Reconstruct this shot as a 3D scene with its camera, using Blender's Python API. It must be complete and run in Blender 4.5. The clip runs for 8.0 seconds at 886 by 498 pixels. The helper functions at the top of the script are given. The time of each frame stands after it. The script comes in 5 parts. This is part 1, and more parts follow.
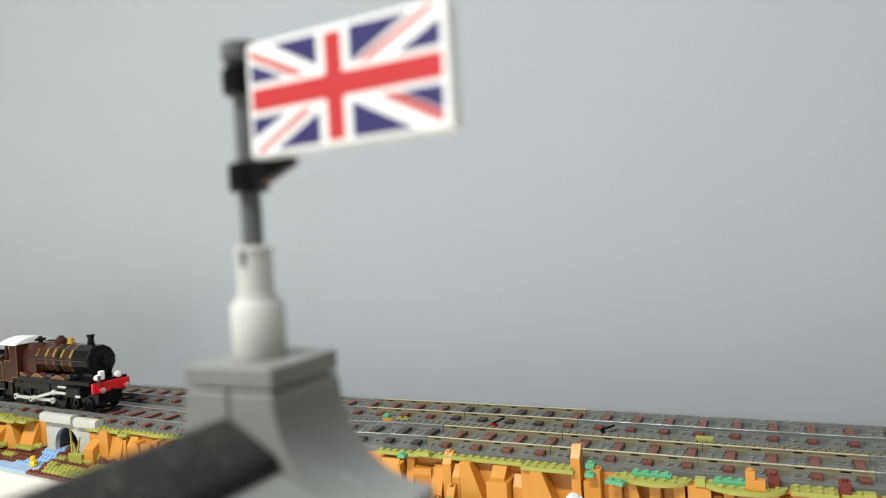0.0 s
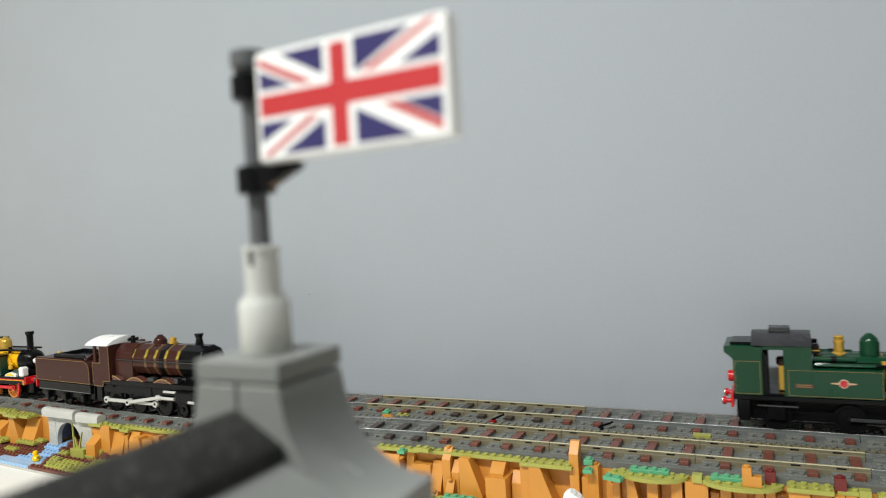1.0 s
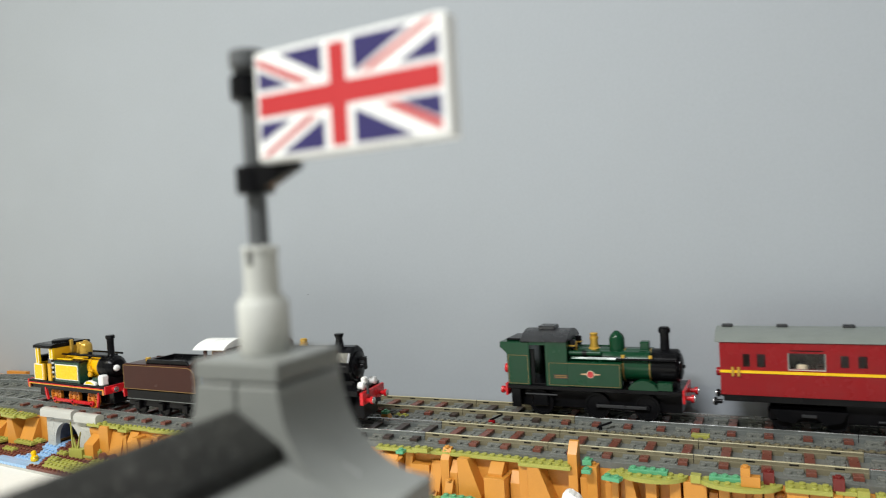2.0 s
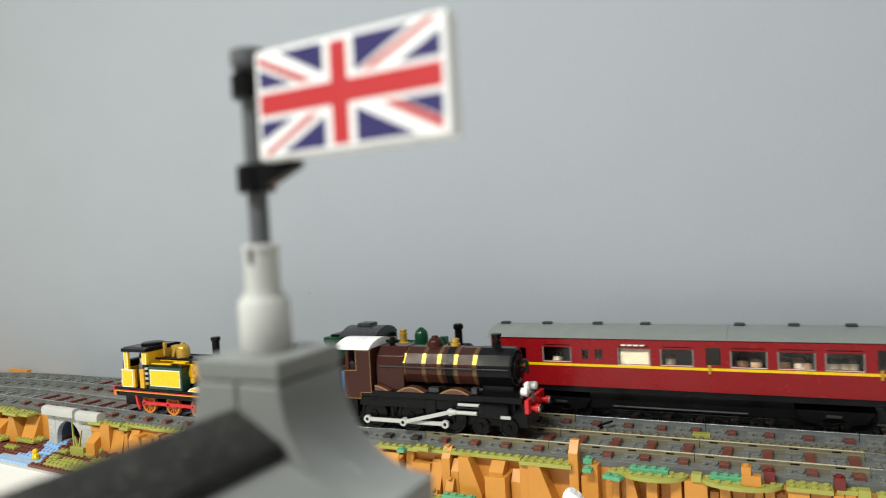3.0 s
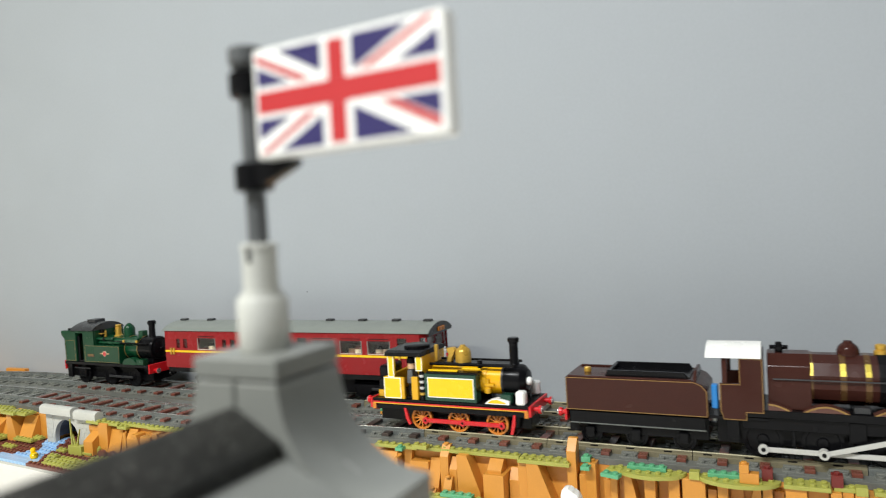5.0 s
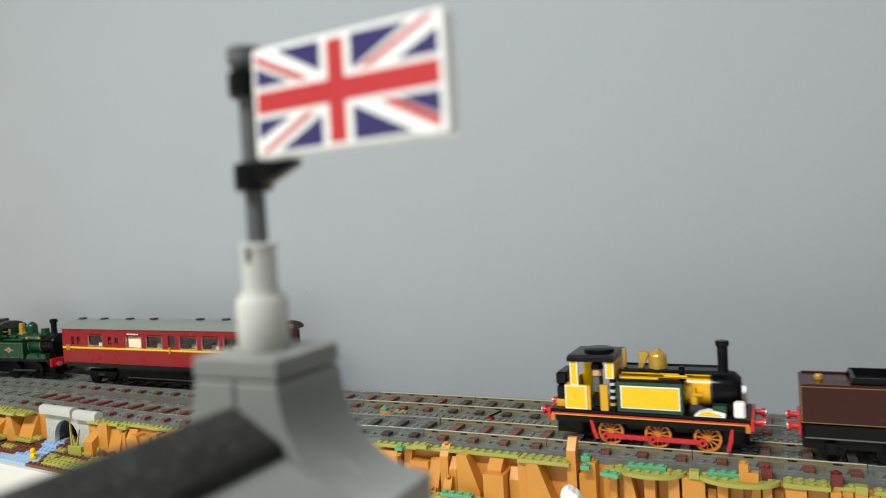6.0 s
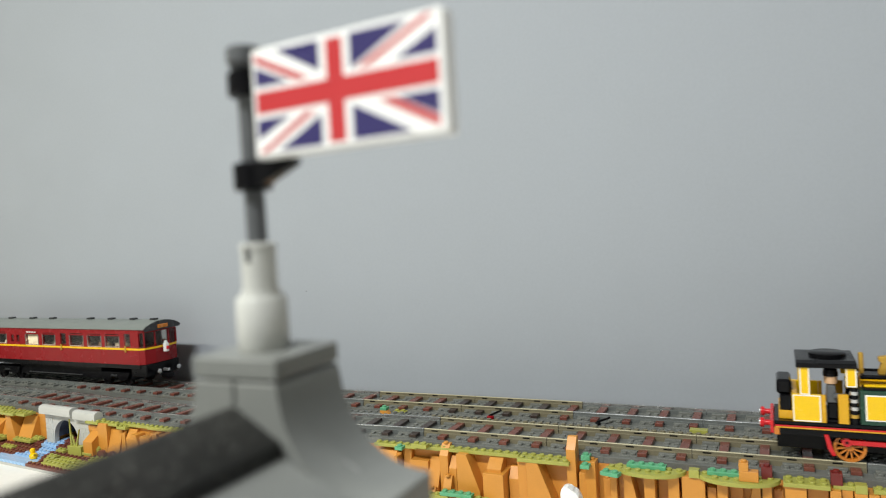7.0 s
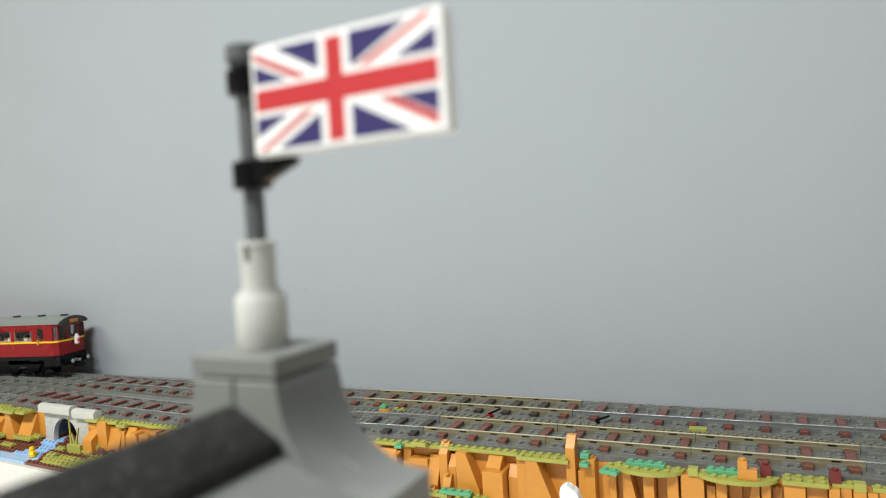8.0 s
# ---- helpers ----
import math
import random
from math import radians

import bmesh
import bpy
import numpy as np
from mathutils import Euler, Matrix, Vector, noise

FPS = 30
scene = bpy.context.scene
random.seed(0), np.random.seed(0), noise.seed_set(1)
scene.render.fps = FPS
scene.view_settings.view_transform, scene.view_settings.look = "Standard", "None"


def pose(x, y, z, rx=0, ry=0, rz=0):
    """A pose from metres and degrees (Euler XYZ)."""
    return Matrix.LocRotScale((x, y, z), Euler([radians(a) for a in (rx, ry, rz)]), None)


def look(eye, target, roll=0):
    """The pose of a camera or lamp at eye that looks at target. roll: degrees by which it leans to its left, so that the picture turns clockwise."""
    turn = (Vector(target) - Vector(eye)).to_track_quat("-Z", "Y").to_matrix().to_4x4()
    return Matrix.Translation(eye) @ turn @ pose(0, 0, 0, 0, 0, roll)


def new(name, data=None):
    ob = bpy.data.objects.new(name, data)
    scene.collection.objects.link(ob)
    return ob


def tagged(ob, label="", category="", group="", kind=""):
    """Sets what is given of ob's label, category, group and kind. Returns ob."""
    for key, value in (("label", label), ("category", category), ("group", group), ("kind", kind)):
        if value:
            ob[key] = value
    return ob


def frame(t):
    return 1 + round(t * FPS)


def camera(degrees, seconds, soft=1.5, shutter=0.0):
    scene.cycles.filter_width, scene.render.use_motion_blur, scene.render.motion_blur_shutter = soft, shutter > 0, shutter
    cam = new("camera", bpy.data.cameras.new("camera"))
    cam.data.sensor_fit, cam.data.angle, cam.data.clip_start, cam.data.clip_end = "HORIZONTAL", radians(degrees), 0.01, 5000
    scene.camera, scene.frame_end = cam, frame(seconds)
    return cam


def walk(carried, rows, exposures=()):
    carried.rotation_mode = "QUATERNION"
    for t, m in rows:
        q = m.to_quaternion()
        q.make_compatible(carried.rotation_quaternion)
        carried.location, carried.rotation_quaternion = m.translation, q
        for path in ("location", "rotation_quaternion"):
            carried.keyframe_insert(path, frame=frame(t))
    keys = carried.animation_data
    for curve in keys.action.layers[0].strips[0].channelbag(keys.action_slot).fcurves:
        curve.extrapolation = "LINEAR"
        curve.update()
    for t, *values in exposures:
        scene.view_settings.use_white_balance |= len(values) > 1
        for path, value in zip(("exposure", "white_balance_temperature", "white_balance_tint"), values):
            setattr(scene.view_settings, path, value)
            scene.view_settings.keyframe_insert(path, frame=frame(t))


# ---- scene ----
# ---- camera ----
LENS = 64.87
cam = camera(LENS, 8.0, soft=1.1, shutter=0.25)
cam.data.dof.use_dof = True
cam.data.dof.focus_distance = 0.74
cam.data.dof.aperture_fstop = 15.5


def eye(x, y, z, yaw, pitch, roll):
    """A camera pose from millimetres and radians: yaw from +Y, pitch up, roll clockwise."""
    return (Matrix.Translation((x * 0.001, y * 0.001, z * 0.001)) @ Matrix.Rotation(yaw, 4, "Z")
            @ Matrix.Rotation(math.pi / 2 + pitch, 4, "X") @ Matrix.Rotation(roll, 4, "Z"))


E0 = (326.28, -637.01, 202.57)
A0 = (0.4432, -0.0351, -0.0594)
SWAY = [(0.0, 0.0040, 0.0120, -0.0010, -2.1, 4.0, -0.6), (0.1, 0.0050, 0.0090, 0.0, -0.5, 1.0, -0.2),
        (0.3, 0.0054, 0.0076, 0.0010, 0, 0, 0), (0.5, 0.0054, 0.0076, 0.0010, 0, 0, 0), (1.0, 0.0047, 0.0078, 0.0022, 0, 0, 0),
        (1.5, 0.0026, 0.0085, 0.0026, 0, 0, 0), (3.0, 0.0046, 0.0062, 0.0036, 0, 0, 0), (3.5, 0.0038, 0.0072, 0.0024, 0, 0, 0),
        (4.0, 0.0029, 0.0059, 0.0034, 0, 0, 0), (4.5, 0.0022, 0.0045, 0.0031, 0, 0, 0), (6.0, 0.0014, 0.0032, 0.0013, 0, 0, 0),
        (6.5, 0.0003, 0.0034, 0.0, 0, 0, 0), (7.0, 0.0008, 0.0023, -0.0003, 0, 0, 0), (7.5, 0.0009, 0.0004, -0.0010, 0, 0, 0),
        (8.0, 0.0, 0.0, 0.0, 0, 0, 0)]
walk(cam, [(t, eye(E0[0] + x, E0[1] + y, E0[2] + z, A0[0] + a, A0[1] + b, A0[2] + c)) for t, a, b, c, x, y, z in SWAY],
     exposures=[(0.0, 0.12), (0.5, -0.04), (1.0, -0.06), (1.5, 0.02), (3.0, -0.02), (3.5, 0.02), (4.5, 0.12), (6.0, -0.1), (6.5, -0.1), (7.0, -0.08), (7.5, -0.06), (8.0, 0.02)])

# ---- light ----
world = bpy.data.worlds.new("room_air")
scene.world = world
world.use_nodes = True
world.node_tree.nodes["Background"].inputs[0].default_value = (0.75, 0.8, 0.9, 1)
world.node_tree.nodes["Background"].inputs[1].default_value = 0.15


def ceiling_lamp(name, x, y, z, sx, sy, watts, colour):
    data = bpy.data.lights.new(name, "AREA")
    data.shape, data.size, data.size_y, data.energy, data.color = "RECTANGLE", sx, sy, watts, colour
    ob = new(name, data)
    ob.matrix_world = look((x, y, z), (x, y, z - 1))
    return ob


ceiling_lamp("tube_lamp", -1.3, -1.4, 1.54, 1.2, 0.16, 30.0, (1.0, 0.985, 0.81))
ceiling_lamp("tube_lamp", -0.04, -1.34, 1.54, 0.72, 0.14, 48.0, (0.955, 0.975, 0.975))

# ---- materials ----


def material(name, colour, rough=0.3, metal=0.0, vary=0.06, grain=900.0, bump=0.02, coat=0.0, jitter=0.0, shine=0.45):
    m = bpy.data.materials.new(name)
    m.use_nodes = True
    nt = m.node_tree
    b = nt.nodes["Principled BSDF"]
    b.inputs["Metallic"].default_value = metal
    tex = nt.nodes.new("ShaderNodeTexCoord")
    n1 = nt.nodes.new("ShaderNodeTexNoise")
    n1.inputs["Scale"].default_value = grain
    n1.inputs["Detail"].default_value = 4
    n2 = nt.nodes.new("ShaderNodeTexNoise")
    n2.inputs["Scale"].default_value = grain * 0.06
    n2.inputs["Detail"].default_value = 3
    nt.links.new(tex.outputs["Object"], n1.inputs["Vector"])
    nt.links.new(tex.outputs["Object"], n2.inputs["Vector"])
    add = nt.nodes.new("ShaderNodeMath")
    add.operation = "ADD"
    nt.links.new(n1.outputs["Fac"], add.inputs[0])
    nt.links.new(n2.outputs["Fac"], add.inputs[1])
    last = add.outputs[0]
    if jitter:
        info = nt.nodes.new("ShaderNodeObjectInfo")
        ma = nt.nodes.new("ShaderNodeMath")
        ma.operation = "MULTIPLY_ADD"
        ma.inputs[1].default_value = jitter
        nt.links.new(info.outputs["Random"], ma.inputs[0])
        nt.links.new(last, ma.inputs[2])
        last = ma.outputs[0]
    mr = nt.nodes.new("ShaderNodeMapRange")
    mr.inputs["From Min"].default_value = 0.6
    mr.inputs["From Max"].default_value = 1.4 + jitter
    mr.inputs["To Min"].default_value = 1.0 - vary * 2
    mr.inputs["To Max"].default_value = 1.0 + vary * 2
    nt.links.new(last, mr.inputs["Value"])
    mix = nt.nodes.new("ShaderNodeVectorMath")
    mix.operation = "SCALE"
    mix.inputs[0].default_value = colour
    nt.links.new(mr.outputs[0], mix.inputs["Scale"])
    nt.links.new(mix.outputs[0], b.inputs["Base Color"])
    r = nt.nodes.new("ShaderNodeMapRange")
    r.inputs["From Min"].default_value = 0.3
    r.inputs["From Max"].default_value = 0.7
    r.inputs["To Min"].default_value = max(0.03, rough - 0.07)
    r.inputs["To Max"].default_value = min(1, rough + 0.1)
    nt.links.new(n2.outputs["Fac"], r.inputs["Value"])
    nt.links.new(r.outputs[0], b.inputs["Roughness"])
    if bump:
        bp = nt.nodes.new("ShaderNodeBump")
        bp.inputs["Strength"].default_value = bump * 5
        bp.inputs["Distance"].default_value = 0.0002
        nt.links.new(n1.outputs["Fac"], bp.inputs["Height"])
        nt.links.new(bp.outputs[0], b.inputs["Normal"])
    b.inputs["Coat Weight"].default_value = coat
    b.inputs["Specular IOR Level"].default_value = shine
    return m


M_WALL = material("wall_paint", (0.36, 0.388, 0.424), 0.7, vary=0.015, grain=260, bump=0.05)
M_ROOM = material("room_paint", (0.45, 0.45, 0.44), 0.8, vary=0.02, grain=80)
M_TABLE = material("white_table_top", (0.84, 0.82, 0.77), 0.45, vary=0.02, grain=200)
M_FLOOR = material("floor_carpet", (0.25, 0.24, 0.23), 0.9, vary=0.1, grain=150)
M_DGREY = material("dark_grey_plastic", (0.16, 0.165, 0.15), 0.32, vary=0.06, jitter=0.3)
M_BED = material("dark_grey_plates", (0.145, 0.15, 0.138), 0.35, vary=0.08)
M_LGREY = material("light_grey_plastic", (0.52, 0.525, 0.49), 0.35, vary=0.03)
M_MGREY = material("mid_grey_plastic", (0.193, 0.2, 0.187), 0.33, vary=0.03, bump=0.03)
M_RAIL = material("grey_rail", (0.125, 0.135, 0.13), 0.28, vary=0.06)
M_METAL = material("worn_rail_metal", (0.6, 0.61, 0.6), 0.22, metal=0.9, vary=0.1)
M_TAN = material("dark_tan_plastic", (0.17, 0.15, 0.095), 0.35, vary=0.08)
M_TANTOP = material("pale_tan_rail_top", (0.48, 0.44, 0.28), 0.35, vary=0.12, grain=500)
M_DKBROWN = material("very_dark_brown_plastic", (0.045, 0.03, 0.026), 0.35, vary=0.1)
M_MAROON = material("maroon_plastic", (0.15, 0.018, 0.015), 0.3, vary=0.06)
M_RBROWN = material("reddish_brown_plastic", (0.16, 0.05, 0.035), 0.3, vary=0.08, jitter=0.4)
M_OLIVE = material("olive_green_plastic", (0.36, 0.36, 0.075), 0.35, vary=0.06, jitter=0.3)
M_SAND = material("bright_green_plastic", (0.11, 0.38, 0.2), 0.35, vary=0.05)
M_ROCK = material("orange_rock_plastic", (0.6, 0.26, 0.042), 0.36, vary=0.05, jitter=0.4)
M_WATER = material("light_blue_plastic", (0.32, 0.52, 0.78), 0.25, vary=0.05)
M_BRICK = material("grey_masonry_plastic", (0.5, 0.5, 0.47), 0.4, vary=0.04)
M_DARKIN = material("dark_tunnel_plastic", (0.07, 0.09, 0.13), 0.4)
M_BLACK = material("black_plastic", (0.005, 0.005, 0.006), 0.18, vary=0.1, shine=0.13)
M_ROOFBLK = material("dusty_black_plastic", (0.022, 0.022, 0.02), 0.55, vary=0.3, grain=1500, bump=0.06, shine=0.25)


def speckle(m, colour, scale, size):
    """Sprinkles small pale dust grains over a material."""
    nt = m.node_tree
    b = nt.nodes["Principled BSDF"]
    old = b.inputs["Base Color"].links[0].from_socket
    tex = nt.nodes.new("ShaderNodeTexCoord")
    vo = nt.nodes.new("ShaderNodeTexVoronoi")
    vo.inputs["Scale"].default_value = scale
    nt.links.new(tex.outputs["Object"], vo.inputs["Vector"])
    mr = nt.nodes.new("ShaderNodeMapRange")
    mr.inputs["From Min"].default_value = size
    mr.inputs["From Max"].default_value = size * 0.5
    nt.links.new(vo.outputs["Distance"], mr.inputs["Value"])
    mix = nt.nodes.new("ShaderNodeMix")
    mix.data_type = "RGBA"
    nt.links.new(mr.outputs[0], mix.inputs[0])
    nt.links.new(old, mix.inputs[6])
    mix.inputs[7].default_value = (*colour, 1)
    nt.links.new(mix.outputs[2], b.inputs["Base Color"])


speckle(M_ROOFBLK, (0.2, 0.2, 0.18), 900.0, 0.2)
M_CHAR = material("charcoal_plastic", (0.03, 0.031, 0.034), 0.3, vary=0.06)
M_BROWN = material("dark_brown_plastic", (0.046, 0.0155, 0.0118), 0.19, vary=0.06, shine=0.15)
M_BRPANEL = material("brown_print", (0.1, 0.04, 0.03), 0.25, vary=0.05)
M_GOLD = material("gold_line_print", (0.29, 0.17, 0.05), 0.35, metal=0.2)
M_PEARL = material("pearl_gold_plastic", (0.55, 0.33, 0.05), 0.3, metal=0.35)
# one band gold in two tones: as lit, then as shaded
M_BANDLIT = material("lit_gold_band", (0.42, 0.33, 0.05), 0.24, metal=0.5, shine=0.3)
M_BANDSHADE = material("shaded_gold_band", (0.12, 0.065, 0.025), 0.25, metal=0.3)
M_YELLOW = material("yellow_plastic", (0.88, 0.55, 0.003), 0.25, vary=0.03)
M_BOILER = material("warm_yellow_plastic", (0.84, 0.43, 0.004), 0.22, vary=0.03)
M_YDARK = material("amber_plastic", (0.68, 0.36, 0.01), 0.28, vary=0.03)
M_GREEN = material("dark_green_plastic", (0.004, 0.046, 0.019), 0.2, vary=0.06, shine=0.35)
M_DKGRN = material("deep_green_plastic", (0.01, 0.05, 0.03), 0.25, vary=0.05)
M_RED = material("red_plastic", (0.6, 0.012, 0.018), 0.25, vary=0.04)
M_DRED = material("dark_red_plastic", (0.25, 0.006, 0.009), 0.22, vary=0.04, shine=0.25)
M_ORANGE = material("orange_plastic", (0.58, 0.19, 0.02), 0.3, vary=0.04)
M_WHITE = material("white_plastic", (0.87, 0.87, 0.85), 0.28, vary=0.015)
M_BLUE = material("print_navy", (0.036, 0.03, 0.125), 0.28, vary=0.03)
M_FRED = material("print_red", (0.5, 0.035, 0.04), 0.28, vary=0.03)
M_AZURE = material("blue_plastic", (0.02, 0.2, 0.55), 0.3)
M_SILVER = material("silver_plastic", (0.6, 0.6, 0.6), 0.22, metal=0.8)
M_ROD = material("pale_grey_plastic", (0.5, 0.5, 0.48), 0.3, vary=0.03)
M_CREAM = material("cream_plastic", (0.7, 0.62, 0.45), 0.35)
M_SKIN = material("tan_plastic", (0.6, 0.38, 0.22), 0.35)
M_POLE = material("dark_bluish_grey_plastic", (0.1, 0.105, 0.11), 0.35, vary=0.05)
M_ROOFG = material("coach_roof_grey", (0.2, 0.22, 0.205), 0.35, vary=0.05)


def glass(name, colour, rough=0.05):
    m = bpy.data.materials.new(name)
    m.use_nodes = True
    b = m.node_tree.nodes["Principled BSDF"]
    b.inputs["Base Color"].default_value = (*colour, 1)
    b.inputs["Roughness"].default_value = rough
    b.inputs["Transmission Weight"].default_value = 1.0
    b.inputs["IOR"].default_value = 1.3
    return m


M_GLASS = glass("clear_window_plastic", (0.85, 0.83, 0.8), 0.12)

# ---- mesh helpers (millimetres) ----


def thing(name, label, category, group="", kind="", m=None):
    ob = new(name)
    ob.empty_display_size = 0.01
    if m is not None:
        ob.matrix_basis = m
    return tagged(ob, label, category, group, kind)


def mesh_of(name, bm, mat, smooth=False):
    bmesh.ops.recalc_face_normals(bm, faces=bm.faces)
    me = bpy.data.meshes.new(name)
    bmesh.ops.scale(bm, vec=(0.001, 0.001, 0.001), verts=bm.verts)
    if smooth:
        for f in bm.faces:
            f.smooth = True
        for e in bm.edges:
            if len(e.link_faces) == 2 and e.calc_face_angle() > 0.6:
                e.smooth = False
    bm.to_mesh(me)
    bm.free()
    me.materials.append(mat)
    return me


def part(name, bm, mat, parent=None, label="", smooth=True, m=None):
    ob = new(name, mesh_of(name, bm, mat, smooth))
    ob.parent = parent
    if m is not None:
        ob.matrix_basis = m
    if label:
        ob["label"] = label
    return ob


def shared(name, me, parent, m):
    ob = new(name, me)
    ob.parent = parent
    ob.matrix_basis = m
    return ob


def at(x, y, z, rx=0, ry=0, rz=0):
    return pose(x * 0.001, y * 0.001, z * 0.001, rx, ry, rz)


def bevelled(bm, vs, bev):
    if bev > 0:
        es = list({e for v in vs for e in v.link_edges})
        bmesh.ops.bevel(bm, geom=es, offset=bev, segments=1, affect="EDGES", clamp_overlap=True)


def box(x0, x1, y0, y1, z0, z1, bev=0.3, bm=None, m=None):
    bm = bm or bmesh.new()
    vs = [bm.verts.new((x, y, z)) for x in (x0, x1) for y in (y0, y1) for z in (z0, z1)]
    for a in ((0, 1, 3, 2), (4, 6, 7, 5), (0, 4, 5, 1), (2, 3, 7, 6), (0, 2, 6, 4), (1, 5, 7, 3)):
        bm.faces.new([vs[i] for i in a])
    if m is not None:
        bmesh.ops.transform(bm, matrix=m, verts=vs)
    bevelled(bm, vs, bev)
    return bm


def tube(cx, cy, cz, rings, axis="z", n=20, bm=None, twist=0.0):
    """A turned solid: rings of (height, radius) along the axis."""
    bm = bm or bmesh.new()
    loops = []
    for h, r in rings:
        lp = []
        for i in range(n):
            a = 2 * math.pi * i / n + radians(twist)
            u, v = r * math.cos(a), r * math.sin(a)
            p = {"z": (u, v, h), "x": (h, u, v), "y": (v, h, u)}[axis]
            lp.append(bm.verts.new((cx + p[0], cy + p[1], cz + p[2])))
        loops.append(lp)
    for a, b in zip(loops, loops[1:]):
        for i in range(n):
            bm.faces.new((a[i], a[(i + 1) % n], b[(i + 1) % n], b[i]))
    bm.faces.new(loops[0][::-1])
    bm.faces.new(loops[-1])
    return bm


def prism(pts, a0, a1, axis="y", bev=0.0, bm=None):
    """Extrudes an outline. axis y: points are (x, z); axis x: (y, z); axis z: (x, y)."""
    bm = bm or bmesh.new()

    def put(p, a):
        return {"y": (p[0], a, p[1]), "x": (a, p[0], p[1]), "z": (p[0], p[1], a)}[axis]
    lo = [bm.verts.new(put(p, a0)) for p in pts]
    hi = [bm.verts.new(put(p, a1)) for p in pts]
    bm.faces.new(lo)
    bm.faces.new(hi[::-1])
    for i in range(len(pts)):
        j = (i + 1) % len(pts)
        bm.faces.new((lo[i], hi[i], hi[j], lo[j]))
    bevelled(bm, lo + hi, bev)
    return bm


def stud(bm, x, y, z, r=2.4, h=1.7, n=10):
    lo = [bm.verts.new((x + r * math.cos(2 * math.pi * i / n), y + r * math.sin(2 * math.pi * i / n), z)) for i in range(n)]
    mid = [bm.verts.new((v.co.x, v.co.y, z + h - 0.3)) for v in lo]
    hi = [bm.verts.new((x + (v.co.x - x) * 0.88, y + (v.co.y - y) * 0.88, z + h)) for v in lo]
    for a, b in ((lo, mid), (mid, hi)):
        for i in range(n):
            bm.faces.new((a[i], a[(i + 1) % n], b[(i + 1) % n], b[i]))
    bm.faces.new(hi)


def plate(x0, y0, nx, ny, z1, h=3.2, bev=0.25, studs=True):
    """A studded plate of nx by ny studs whose top lies at z1."""
    bm = box(x0 + 0.05, x0 + nx * 8 - 0.05, y0 + 0.05, y0 + ny * 8 - 0.05, z1 - h, z1, bev)
    if studs:
        for i in range(nx):
            for j in range(ny):
                stud(bm, x0 + 4 + 8 * i, y0 + 4 + 8 * j, z1)
    return bm


# ---- track plan (millimetres) ----
PLAN_FRONT = [(900, 0), (600, 0), (300, 0), (60, 0), (-30, -1), (-120, -8), (-220, -18), (-310, -22), (-400, -18), (-500, -11),
              (-590, -3), (-680, 2), (-750, 0), (-850, -16), (-950, -45), (-1050, -90), (-1150, -150), (-1250, -225)]
PLAN_REAR = [(900, 92), (600, 92), (300, 92), (60, 92), (-60, 91), (-174, 88), (-290, 85), (-390, 84), (-470, 84), (-540, 85.5), (-600, 87.5),
             (-650, 89.5), (-720, 92), (-780, 91), (-860, 82), (-950, 57), (-1050, 10), (-1150, -57)]


class Line:
    """A smooth line through the plan points, by its length s in millimetres, with s = 0 where x = 0."""

    def __init__(self, pts):
        p = np.array(pts[::-1], float)
        xs = np.arange(p[0, 0], p[-1, 0], 2.0)
        tang = np.gradient(p[:, 1], p[:, 0])
        k = np.clip(np.searchsorted(p[:, 0], xs, side="right") - 1, 0, len(p) - 2)
        h = p[k + 1, 0] - p[k, 0]
        u = (xs - p[k, 0]) / h
        ys = ((2 * u**3 - 3 * u**2 + 1) * p[k, 1] + (u**3 - 2 * u**2 + u) * h * tang[k]
              + (-2 * u**3 + 3 * u**2) * p[k + 1, 1] + (u**3 - u**2) * h * tang[k + 1])
        s = np.concatenate([[0], np.cumsum(np.hypot(np.diff(xs), np.diff(ys)))])
        self.s, self.x, self.y = s - np.interp(0, xs, s), xs, ys

    def point(self, s):
        lo, hi = self.s[0], self.s[-1]
        q = min(max(s, lo), hi)
        return np.array([np.interp(q, self.s, self.x) + (s - q), np.interp(q, self.s, self.y)])

    def place(self, s, span=8.0):
        """Centre and heading in degrees of a rigid length standing on the line."""
        a, b = self.point(s - span), self.point(s + span)
        c = (a + b) / 2
        return c[0], c[1], math.degrees(math.atan2(b[1] - a[1], b[0] - a[0]))


FRONT, REAR = Line(PLAN_FRONT), Line(PLAN_REAR)
TABLE_Z = -58.0
WALL_Y = 158.0

# ---- room and table ----


